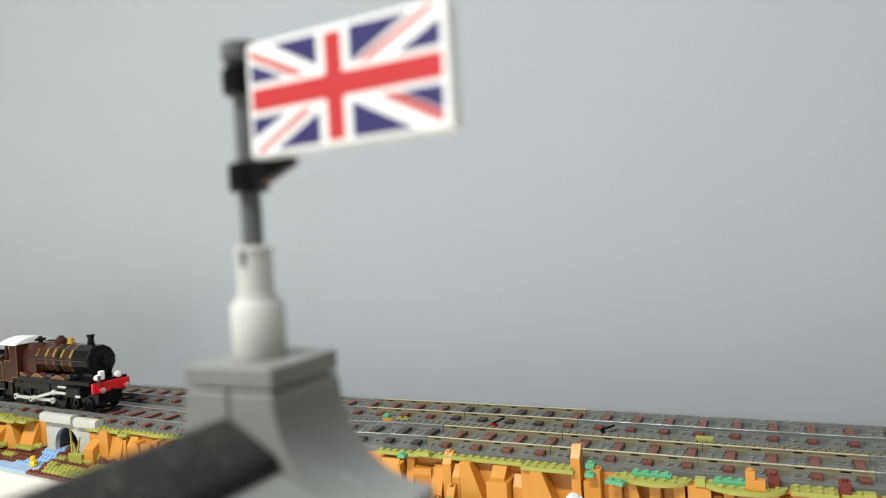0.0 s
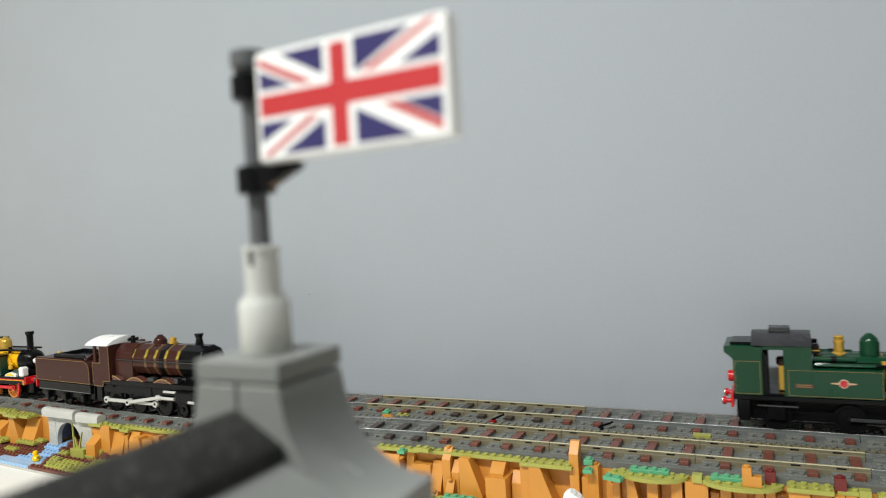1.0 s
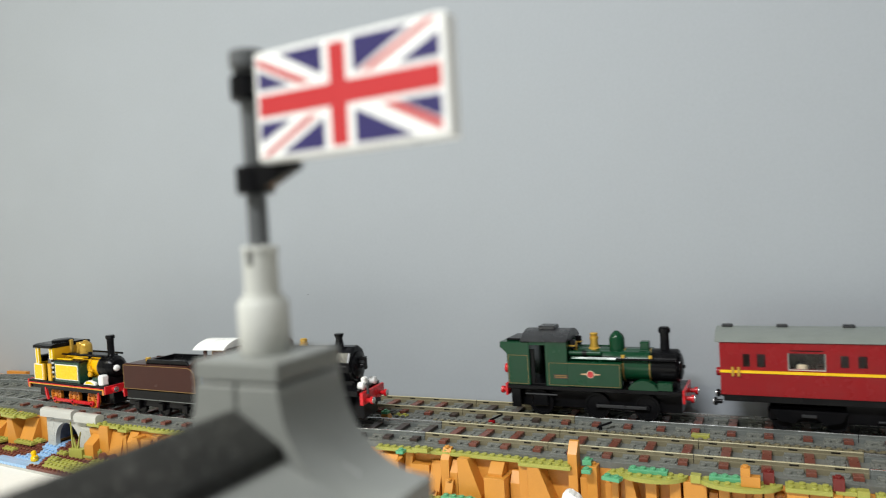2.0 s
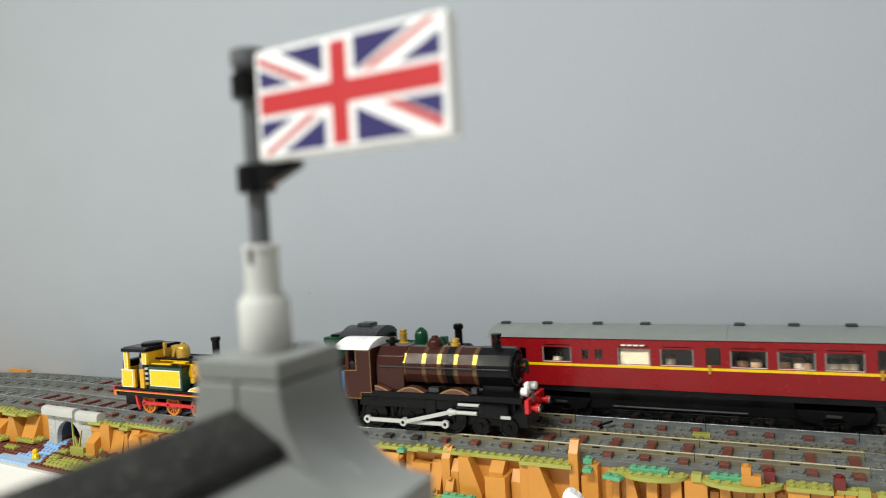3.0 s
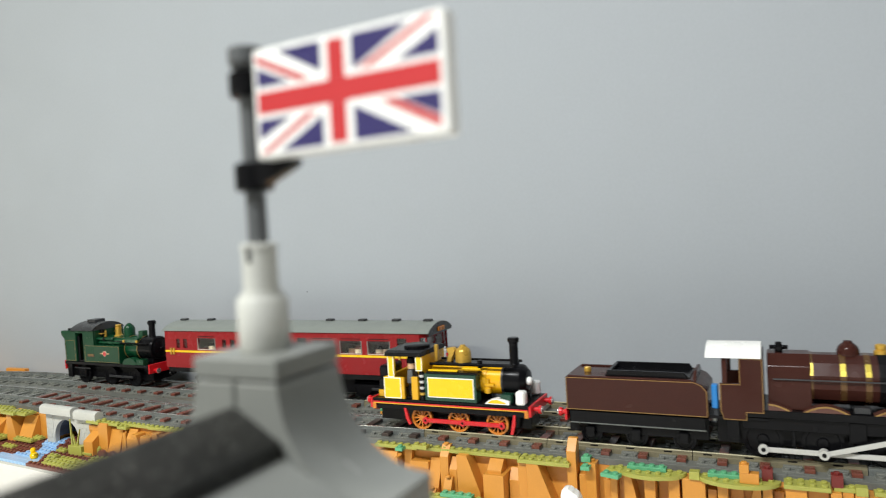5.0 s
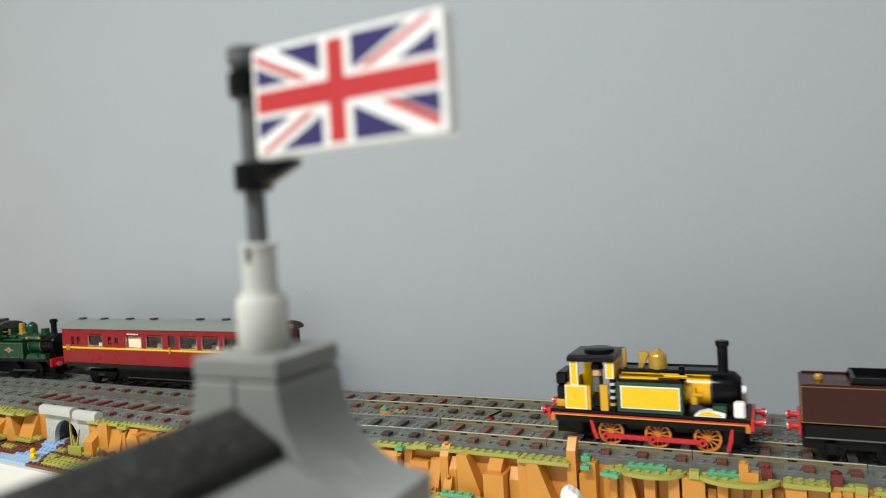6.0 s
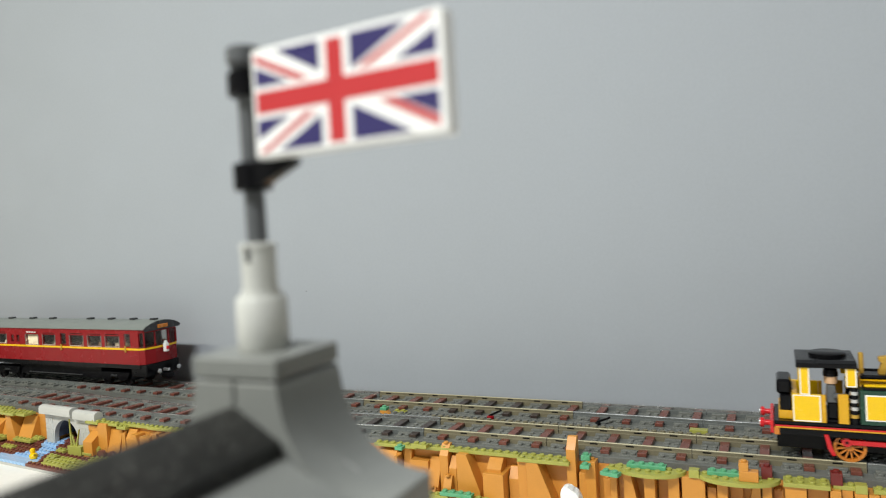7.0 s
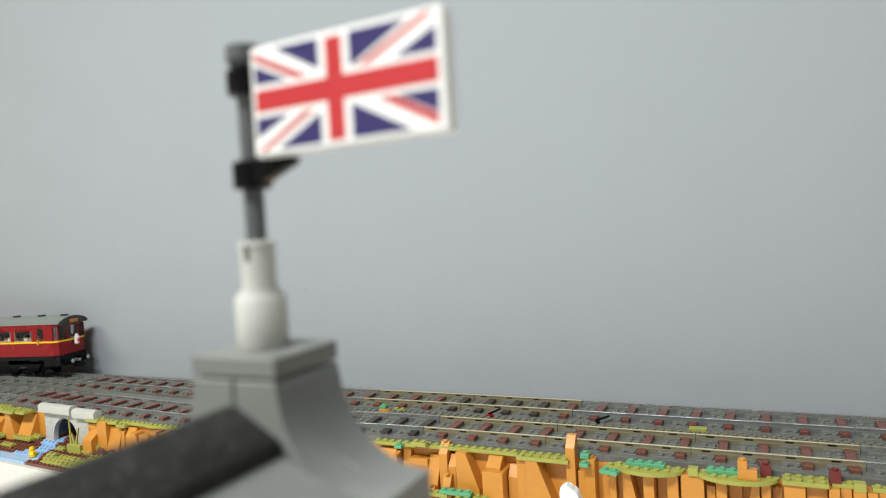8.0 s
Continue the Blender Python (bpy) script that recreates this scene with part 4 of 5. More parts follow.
    wheels(v, (-50, 9, 59), 19, 13, me, "wheel")
    for s in (-1, 1):
        part("side_rod", box(9, 59, s * 24 - 1, s * 24 + 1, 12, 15, 0.4), M_CHAR, v)
    return v


def coach():
    v = thing("red_coach", "dark red toy passenger coach with yellow waist line and grey roof", "toy coach")
    wins = [(-139, -110, 59, 73.5), (-98, -91.5, 61.5, 72), (-84.5, -77.5, 61.5, 72), (-61, -31, 57.5, 73.5), (-20, 9, 58.5, 73.5), (21, 34, 59, 76),
            (43, 73, 58.5, 73.5), (83, 112, 58.5, 73.5), (121, 150, 58.5, 73.5), (160, 172.5, 59, 77), (-177, -171, 60, 72), (-165, -158, 60, 72)]
    wins.sort()
    L = 197
    for s in (-1, 1):
        y0, y1 = sorted((s * 29, s * 32))
        # side built round its openings
        bm = bmesh.new()
        box(-L, L - 8, y0, y1, 33.5, 57.4, 0, bm)
        box(-L, L - 8, y0, y1, 77.1, 83.5, 0, bm)
        x = -L
        for a, b, z0, z1 in wins:
            box(x, a, y0, y1, 57.4, 77.1, 0, bm)
            box(a, b, y0, y1, 57.4, z0, 0, bm) if z0 > 57.5 else None
            box(a, b, y0, y1, z1, 77.1, 0, bm) if z1 < 77 else None
            x = b
        box(x, L - 8, y0, y1, 57.4, 77.1, 0, bm)
        side = part("side", bm, M_DRED, v, "dark red coach side", smooth=False)
        for a, b, z0, z1 in wins:
            w = part("window", box(a + 0.2, b - 0.2, s * 30.4 - 0.5, s * 30.4 + 0.5, z0 + 0.2, z1 - 0.2, 0), M_GLASS, side, "clear window pane", smooth=False)
            w.visible_shadow = False
            if b - a > 20:
                yy = sorted((s * 32.0, s * 32.3))
                part("window_print", box(a + 1, b - 1, *yy, z1 + 2.0, z1 + 2.8, 0), M_BLACK, side, "dark ventilator line above the window", smooth=False)
                for fx in ((a - 0.7, a + 0.4), (b - 0.4, b + 0.7)):
                    part("window_frame", box(*fx, *yy, z0 - 0.1, z1 + 0.1, 0), M_ROOFG, side, "pale grey window frame", smooth=False)
                part("sill", box(a - 0.4, b + 0.4, *yy, z0 - 0.9, z0 - 0.1, 0), M_LGREY, side, "light sill line", smooth=False)
        yy = sorted((s * 32, s * 32.7))
        part("waist_line", box(-L, L - 8, *yy, 54.2, 56.8, 0.1), M_YELLOW, v, "yellow waist line", smooth=False)
        for x in (-186, -181, 24, 163):
            part("handle", box(x - 1.2, x + 1.2, *sorted((s * 32.1, s * 34)), 51, 60, 0.4), M_PEARL, v, "gold door handle")
        part("truss_rod", tube(-70, s * 24, 13, [(0, 1), (125, 1)], "x", 8), M_CHAR, v)
        part("sole_bar", box(-L + 2, L - 10, s * 28 - 2, s * 28 + 2, 27, 33.4, 0.3), M_BLACK, v)
    part("floor", box(-L, L - 8, -28.9, 28.9, 31, 36, 0), M_BLACK, v)
    # cream sheet added over the black floor to brighten the view through the windows
    part("carpet", box(-L + 4, L - 10, -28, 28, 36.1, 37, 0), M_CREAM, v, "cream sheet added on the floor to lighten the coach inside", smooth=False)
    part("cream_blind", box(-60, -32, -28.4, -27.6, 57.6, 73.4, 0), M_CREAM, v, "cream blind behind a window", smooth=False)
    # added dark sheet, so the room wall doesn't show through the windows
    part("window_darkener", box(-L + 5, L - 14, 9, 11, 37.2, 82, 0), M_DKBROWN, v, "dark sheet added inside the coach to darken its windows", smooth=False)
    rnd = random.Random(2)
    for x in (88, 100, 106, 127, 136, 143, -14, 52, 64, -128):
        y = rnd.uniform(-20, -12)
        figure = part("passenger", tube(x, y, 46, [(0, 6.4), (8, 5), (9.4, 3)], "z", 12), rnd.choice([M_CHAR, M_AZURE, M_RBROWN]), v, "toy passenger torso")
        part("head", tube(x, y, 55.4, [(0, 3.4), (0.8, 4.8), (6, 4.8), (7.4, 3.6)], "z", 14), rnd.choice([M_SKIN, M_CREAM]), figure)
        part("hair", tube(x, y + 0.6, 60.4, [(0, 5.1), (3, 5.3), (5, 3.6)], "z", 12), rnd.choice([M_DKBROWN, M_RBROWN, M_BLACK]), figure)
    for x in range(-150, 180, 40):
        part("seat", box(x - 5, x + 5, -24, 24, 37, 57, 1), M_RBROWN, v, "brown seat back")
    part("end_wall", box(-L - 0.2, -L + 2.8, -28.8, 28.8, 33.5, 83.5, 0), M_DRED, v, "dark red end wall")
    # bowed cab end with its windows
    part("cab_end", prism([(L - 8, -32), (L - 1, -28), (L + 2, -12), (L + 2, 12), (L - 1, 28), (L - 8, 32)], 33.5, 57.4, "z", 0.3), M_DRED, v, "dark red bowed cab front", smooth=False)
    part("cab_glass", prism([(L - 8.2, -31.4), (L - 1.4, -27.4), (L + 1.5, -12), (L + 1.5, 12), (L - 1.4, 27.4), (L - 8.2, 31.4)], 57.5, 78.0, "z"), M_GLASS, v,
         "smoky cab window", smooth=False).visible_shadow = False
    for a, b in (((L - 8, -32), (L - 1, -28)), ((L - 1, -28), (L + 2, -12)), ((L + 2, -12), (L + 2, 12)), ((L + 2, 12), (L - 1, 28)), ((L - 1, 28), (L - 8, 32))):
        part("cab_post", box(a[0] - 1, a[0] + 0.8, a[1] - 0.9, a[1] + 0.9, 57.4, 78, 0.2), M_DRED, v)
    part("cab_header", prism([(L - 8, -32), (L - 1, -28), (L + 2, -12), (L + 2, 12), (L - 1, 28), (L - 8, 32)], 78.0, 83.5, "z", 0.2), M_DRED, v, smooth=False)
    part("cab_line", prism([(L - 8, -32.6), (L - 0.6, -28.6), (L + 2.6, -12), (L + 2.6, 12), (L - 0.6, 28.6), (L - 8, 32.6)], 54.2, 56.8, "z"), M_YELLOW, v, "yellow waist line", smooth=False)
    part("roof_end", prism([(y * 0.97, z - 0.3) for y, z in arch(-33.5, 33.5, 83.2, 9.8)] + [(31, 80), (-31, 80)], L + 4, L + 4.8, "x"), M_CHAR, v, "dark grey arched end of the roof", smooth=False)
    part("route_box", box(L + 4.8, L + 6.5, -9, 9, 82, 87.5, 0.8), M_ORANGE, v, "orange destination box")
    part("front_lamp", box(L + 4, L + 10, -1.5, 5.5, 47, 60, 1.2), M_WHITE, v, "white lamp")
    part("lamp_top", tube(L + 7, 2, 60, [(0, 2.2), (2.4, 2.2), (3, 1.6)], "z", 12), M_WHITE, v)
    part("lamp_lens", tube(L + 10, 2, 53, [(0, 2.6), (1.4, 2.6), (2, 1.8)], "x", 14), M_RED, v, "red lamp lens")
    part("lamp_bracket", box(L + 1, L + 5, 0.5, 3.5, 48, 52, 0.3), M_BLACK, v)
    part("draw_gear", box(L + 1, L + 17, -5, 5, 11, 18, 1), M_BLACK, v)
    part("roof", prism(arch(-33.5, 33.5, 83.2, 9.8) + [(32, 82.6), (-32, 82.6)], -L - 4, 40, "x"), M_ROOFG, v, "grey arched roof")
    part("roof", prism(arch(-33.5, 33.5, 83.2, 9.8) + [(32, 82.6), (-32, 82.6)], 40.3, L + 4, "x"), M_ROOFG, v, "grey arched roof")
    for x in (-191, -143, -88, -39, 50, 97, 144, 186):
        part("roof_vent", box(x - 5, x + 5, -4, 4, 92.4, 95.4, 0.8), M_CHAR, v)
    part("underframe", box(-95, 95, -22, 22, 9, 31, 1), M_BLACK, v)
    for x in (-44, -50, -56, -38):
        for s in (-1, 1):
            part("name_bar", box(x - 2.4, x + 2.4, *sorted((s * 32, s * 32.3)), 76, 77.6, 0), M_WHITE, v, "short white bar above the window", smooth=False)
    me = wheel_mesh(9, 4.5, "wheel", 0, M_BLACK)
    for x in (-124, 126):
        bg = part("bogie", box(x - 34, x + 34, -21, 21, 8, 22, 2), M_BLACK, v)
        for s in (-1, 1):
            part("bogie_side", prism([(x - 32, 20), (x - 26, 10), (x - 12, 7), (x - 8, 13), (x + 8, 13), (x + 12, 7), (x + 26, 10), (x + 32, 20)],
                                     s * 23.5 - 1.5, s * 23.5 + 1.5, "y", 0.4), M_BLACK, bg)
            part("spring_box", box(x - 6, x + 6, s * 25.5 - 1, s * 25.5 + 1, 14, 16.5, 0.3), M_CHAR, bg)
    wheels(v, (-146, -102, 104, 148), 18, 9, me, "wheel")
    buffers(v, L + 5, 1, 23, M_BLACK)
    buffers(v, -L, -1, 23, M_BLACK)
    part("cab_step", box(L - 30, L + 1, -29, 29, 16, 33.4, 0.8), M_BLACK, v)
    part("tail_lamp", tube(-L, -17, 52, [(-4.5, 3), (-4, 4), (0, 4)], "x", 14), M_DRED, v, "dark red tail lamp")
    part("coupling", box(L + 2, L + 12, -2, 2, 20, 24, 0.4), M_SILVER, v)
    return v


BROWN, BROWN_RODS = brown_engine()
TENDER = tender()
YELLOW, YELLOW_RODS = yellow_engine()
GREEN = green_engine()
COACH = coach()

# ---- scenery along the front line ----


def front_y(x):
    """The edge of the raised ground in front of the front line."""
    return float(np.interp(x, FRONT.x, FRONT.y)) - 36.0


def raised_ground():
    xs = list(range(1560, -481, -20))
    edge = [(x, front_y(x)) for x in xs if x > -458] + [(-458, front_y(-458)), (-458, 4), (-528, 4), (-528, front_y(-528))]
    edge += [(x, front_y(x)) for x in range(-560, -1441, -40)]
    edge += [(-1440, WALL_Y - 6), (1560, WALL_Y - 6)]
    tagged(part("raised_ground", prism(edge, TABLE_Z, -13.1, "z"), M_ROCK, smooth=False), "orange plastic built-up ground under the tracks", "ground", kind="structure")


def rock(parent, x0, x1, y, top, kind, rnd, depth=12.0, bottom=TABLE_Z):
    """One sloped rock piece standing before the raised ground."""
    w = x1 - x0
    if kind == 0:      # roof-sloped front
        bm = prism([(y, bottom), (y, top), (y - depth * 0.35, top), (y - depth, top - 10), (y - depth, bottom)], x0 + 0.1, x1 - 0.1, "x", 0.25)
    elif kind == 1:    # leaning right edge
        bm = prism([(x0 + 0.1, bottom), (x0 + 0.1, top), (x0 + w * 0.45, top), (x1 - 0.1, max(bottom + 2, top - 34)), (x1 - 0.1, bottom)], y - depth, y, "y", 0.25)
    elif kind == 2:    # leaning left edge
        bm = prism([(x1 - 0.1, bottom), (x1 - 0.1, top), (x1 - w * 0.45, top), (x0 + 0.1, max(bottom + 2, top - 34)), (x0 + 0.1, bottom)], y - depth, y, "y", 0.25)
    elif kind == 3:    # steep slope falling towards the front
        bm = prism([(y, bottom), (y, top), (y - 4, top), (y - depth * 1.5, top - 38), (y - depth * 1.5, bottom)], x0 + 0.1, x1 - 0.1, "x", 0.25)
    elif kind == 4:    # overhanging wedge
        bm = prism([(y, bottom), (y, top), (y - depth, top), (y - depth, top - 6), (y - 3, top - 26), (y - 3, bottom)], x0 + 0.1, x1 - 0.1, "x", 0.25)
    else:
        bm = box(x0 + 0.1, x1 - 0.1, y - depth, y, bottom, top, 0.25)
    if kind in (0, 1, 2, 5) and rnd.random() < 0.5:
        stud(bm, x0 + w * (0.3 if kind == 1 else 0.7 if kind == 2 else 0.5), y - 4, top)
    return part("rock_piece", bm, M_ROCK, parent, smooth=False)


def cliffs():
    rnd = random.Random(11)
    for lo, hi in ((-40, 760), (-446, -250), (-720, -566)):
        c = thing("rock_cliff", "orange sloped plastic bricks stacked as a rock face", "toy rock", "rock faces")
        known = []
        if lo == -40:
            for a in ((29, 38, -6, 0, 12), (39, 47, -17, 0, 13), (48, 71, -12, 1, 15), (79, 93, -12.5, 0, 16), (77, 97, -25, 5, 22), (98, 108, -22, 0, 10),
                      (108, 117, -12.8, 5, 13), (117, 141, -13, 1, 16), (153.5, 162, 10, 0, 12), (163.5, 170, -20, 5, 10), (170, 179, -9, 5, 12), (184, 190, -24, 5, 6),
                      (191, 197, -15, 5, 12), (197, 203, -18, 5, 5), (203, 216, -13.6, 1, 15), (220, 229, -13.6, 5, 16), (230, 238, -14, 5, 4), (239, 248, -13.6, 5, 14),
                      (250, 268, -13.2, 5, 14), (269, 276, -22, 5, 8), (277, 285, -13.6, 5, 15), (286, 296, -14, 5, 3), (297, 309, -13.8, 2, 15), (310, 317, -13.6, 5, 15),
                      (318, 325, -20, 5, 3), (326, 341, -12.6, 5, 15), (341.5, 356, -13, 5, 9), (356.5, 364, -12.6, 5, 16), (364.5, 372, -12.8, 5, 11), (372.5, 381, -13.1, 5, 16),
                      (381.5, 388.5, -13.4, 5, 15), (389, 397, -13.4, 5, 13)):
                known.append(a)
                rock(c, a[0], a[1], front_y(a[0]) - 0.2, a[2], a[3], rnd, a[4])
            rock(c, 35.5, 44, front_y(40) - 13.5, -33, 0, rnd, 8)
        if lo == -446:
            for a in ((-446, -428, -16, 4, 9), (-440, -424, -22, 0, 22), (-424, -408, -11, 5, 12), (-408, -388, -17, 3, 10), (-388, -378, -20, 2, 9), (-376, -362, -16, 0, 9)):
                known.append(a)
                rock(c, a[0], a[1], front_y(a[0]) - 0.2, a[2], a[3], rnd, a[4])
        if lo == -720:
            for a in ((-592, -566, -17, 3, 14), (-612, -592, -12, 1, 20), (-632, -612, -14, 3, 12), (-652, -632, -24, 0, 22)):
                known.append(a)
                rock(c, a[0], a[1], front_y(a[0]) - 0.2, a[2], a[3], rnd, a[4])
        x = lo
        while x < hi:
            w = rnd.choice((8, 8, 12, 16, 16, 20))
            clash = [a for a in known if a[0] < x + w and a[1] > x]
            if clash:
                x = max(a[1] for a in clash)
                continue
            if x + w > hi:
                break
            rock(c, x, x + w, front_y(x) - 0.2 - rnd.random() * 2, rnd.uniform(-24, -13), rnd.choice((0, 1, 2, 3, 3, 4, 5)), rnd, rnd.uniform(8, 16))
            if rnd.random() < 0.35:
                rock(c, x + w * 0.3, x + w * 0.3 + 8, front_y(x) - 16 - rnd.random() * 4, rnd.uniform(-46, -30), rnd.choice((0, 3, 5)), rnd, 9)
            x += w
    # thin olive turf plates along the edge
    def turf(x, y, nx, ny, z, rz=0.0, mat=M_OLIVE, lab="olive green studded plate lying on the rock edge", h=3.2, name="turf_plate", studs=True):
        ob = part(name, plate(0, 0, nx, ny, 0, h, studs=studs), mat, m=at(x, y, z, 0, 0, rz))
        tagged(ob, lab, "toy plate", "plates on the rock edge")
        return ob
    x = -44.0
    for nx, ny in ((6, 1), (4, 1), (9, 1)):
        turf(x, front_y(x) - 8.6, nx, ny, -9.8)
        x += nx * 8
    turf(109, -52.6, 6, 2, -9.9)
    turf(2, -53, 2, 1, -5.6, 0, h=3.8)
    for x0, wide in ((194, 29.5), (262, 31.5)):
        n = 18
        pts = [(30 + wide * math.cos(math.pi * i / n), -20 * math.sin(math.pi * i / n)) for i in range(n + 1)]
        bm = prism(pts, -3.2, 0, "z", 0.2)
        for i in range(7):
            for j in range(3):
                u, v = 6 + 8 * i, -4 - 8 * j
                if (u - 30) ** 2 / 27**2 + v * v / 18.5**2 < 0.95:
                    stud(bm, u, v, 0)
        tagged(part("round_turf_plate", bm, M_OLIVE, m=at(x0, -42, -10.2)), "half-round olive green studded plate overhanging the rocks", "toy plate", "plates on the rock edge")
    turf(325, -53.4, 4, 2, -9.2)
    turf(359, -47.6, 2, 1, -9.6)
    turf(385, -48.8, 8, 1, -10.2)
    turf(449, -48.8, 8, 1, -10.2)
    turf(513, -52.8, 8, 2, -10.2)
    turf(256, -52, 1, 1, -6.6, studs=False, h=6.4, lab="smooth olive green tile on the rock edge")
    turf(373, -52.2, 1, 1, -6.6, studs=False, h=6.4, lab="smooth olive green tile on the rock edge")
    turf(188, -50, 2, 1, -11.0, -20)
    g = "bright green studded plate lying among the rocks"
    turf(206, -50.2, 4, 1, -6.8, 0, M_SAND, g)
    turf(270, -50.2, 3, 1, -6.8, 0, M_SAND, g)
    turf(166, -46, 1, 1, -4.5, 0, M_SAND, g, h=4.5)
    turf(168, -58, 1, 1, -9.0, 0, M_SAND, g)
    turf(186, -62, 2, 1, -11.0, -14, M_SAND, g)
    turf(36, -66, 4, 1, -44, 0, M_SAND, g)
    turf(52, -70, 4, 2, -48.5)
    turf(20, -66, 3, 1, -47.5)
    turf(-14, -58, 1, 1, -8, 0, M_SAND, g)
    for x in (310.2, 358):
        bm = box(-4, 4, -4, 4, 0, 9.6, 0.3)
        stud(bm, 0, 0, 9.6)
        tagged(part("brown_brick", bm, M_MAROON, m=at(x + 3.5, -43.5, -10.1)), "dark red upright brick beside the track", "toy brick", "brown bricks")
    o = thing("orange_step_brick", "orange stepped plastic brick on the round plate", "toy brick", m=at(294, -53, -8.5))
    part("lower_brick", box(0, 14, -4, 4, -1.6, 6.5, 0.3), M_ROCK, o)
    bm = box(0, 7, -4, 4, 6.5, 13, 0.3)
    stud(bm, 3.6, 0, 13)
    part("upper_brick", bm, M_ROCK, o)
    # bits between the tracks
    s = thing("green_orange_brick", "small bright green and orange brick standing between tracks", "toy brick", m=at(-83, 43, -9.6))
    part("orange_slope", prism([(-5, 0), (-4, 7), (4, 7), (8, 0)], -4, 4, "y", 0.3), M_ROCK, s)
    bm = box(-4, 4, -4, 4, 7, 10.2, 0.3)
    stud(bm, 0, 0, 10.2)
    part("green_plate", bm, M_SAND, s)
    turf(-78, 52, 2, 1, -6.6)
    turf(247.5, 40.5, 2, 1, -1.2, studs=False, h=6.4, lab="smooth olive green tile between the tracks")
    # a small dark bird-like lever piece on the sleepers
    lv = thing("lever_piece", "small dark red and black lever lying between the tracks", "toy lever", m=at(44, 50, -7.2))
    part("lever_base", tube(0, 0, 0, [(0, 4), (3, 4), (4, 3)], "z", 12), M_DRED, lv)
    part("lever_arm", box(0, 16, -1, 1, 3, 5, 0.3, None, Matrix.Rotation(radians(-25), 4, "Y")), M_BLACK, lv)
    lv = thing("lever_piece", "small black lever lying between the tracks", "toy lever", m=at(158, 56, -7.2))
    part("lever_base", tube(0, 0, 0, [(0, 3), (2, 3), (3, 2)], "z", 12), M_BLACK, lv)
    part("lever_arm", box(0, 15, -1, 1, 2, 4, 0.3, None, Matrix.Rotation(radians(-22), 4, "Y")), M_BLACK, lv)
    w = part("white_crag", prism([(-9, 0), (-9, 31), (-7.5, 36), (-3, 37.5), (-2, 36), (1.5, 35.4), (2, 33.6), (5.5, 33), (6.6, 30), (9, 22), (14, 8), (16, 0)], -5, 5, "y", 0.8), M_WHITE, m=at(165, -75, TABLE_Z))
    tagged(w, "white plastic piece with a stepped top standing before rocks", "toy piece")


def ground_cell(mat, name, smooth_top=False, n=1):
    """A plate of n by n studs."""
    bm = box(0.06, n * 8 - 0.06, 0.06, n * 8 - 0.06, -3.2, 0, 0.15)
    if not smooth_top:
        for i in range(n):
            for j in range(n):
                stud(bm, 4 + 8 * i, 4 + 8 * j, 0, n=8)
    return mesh_of(name, bm, mat, True)


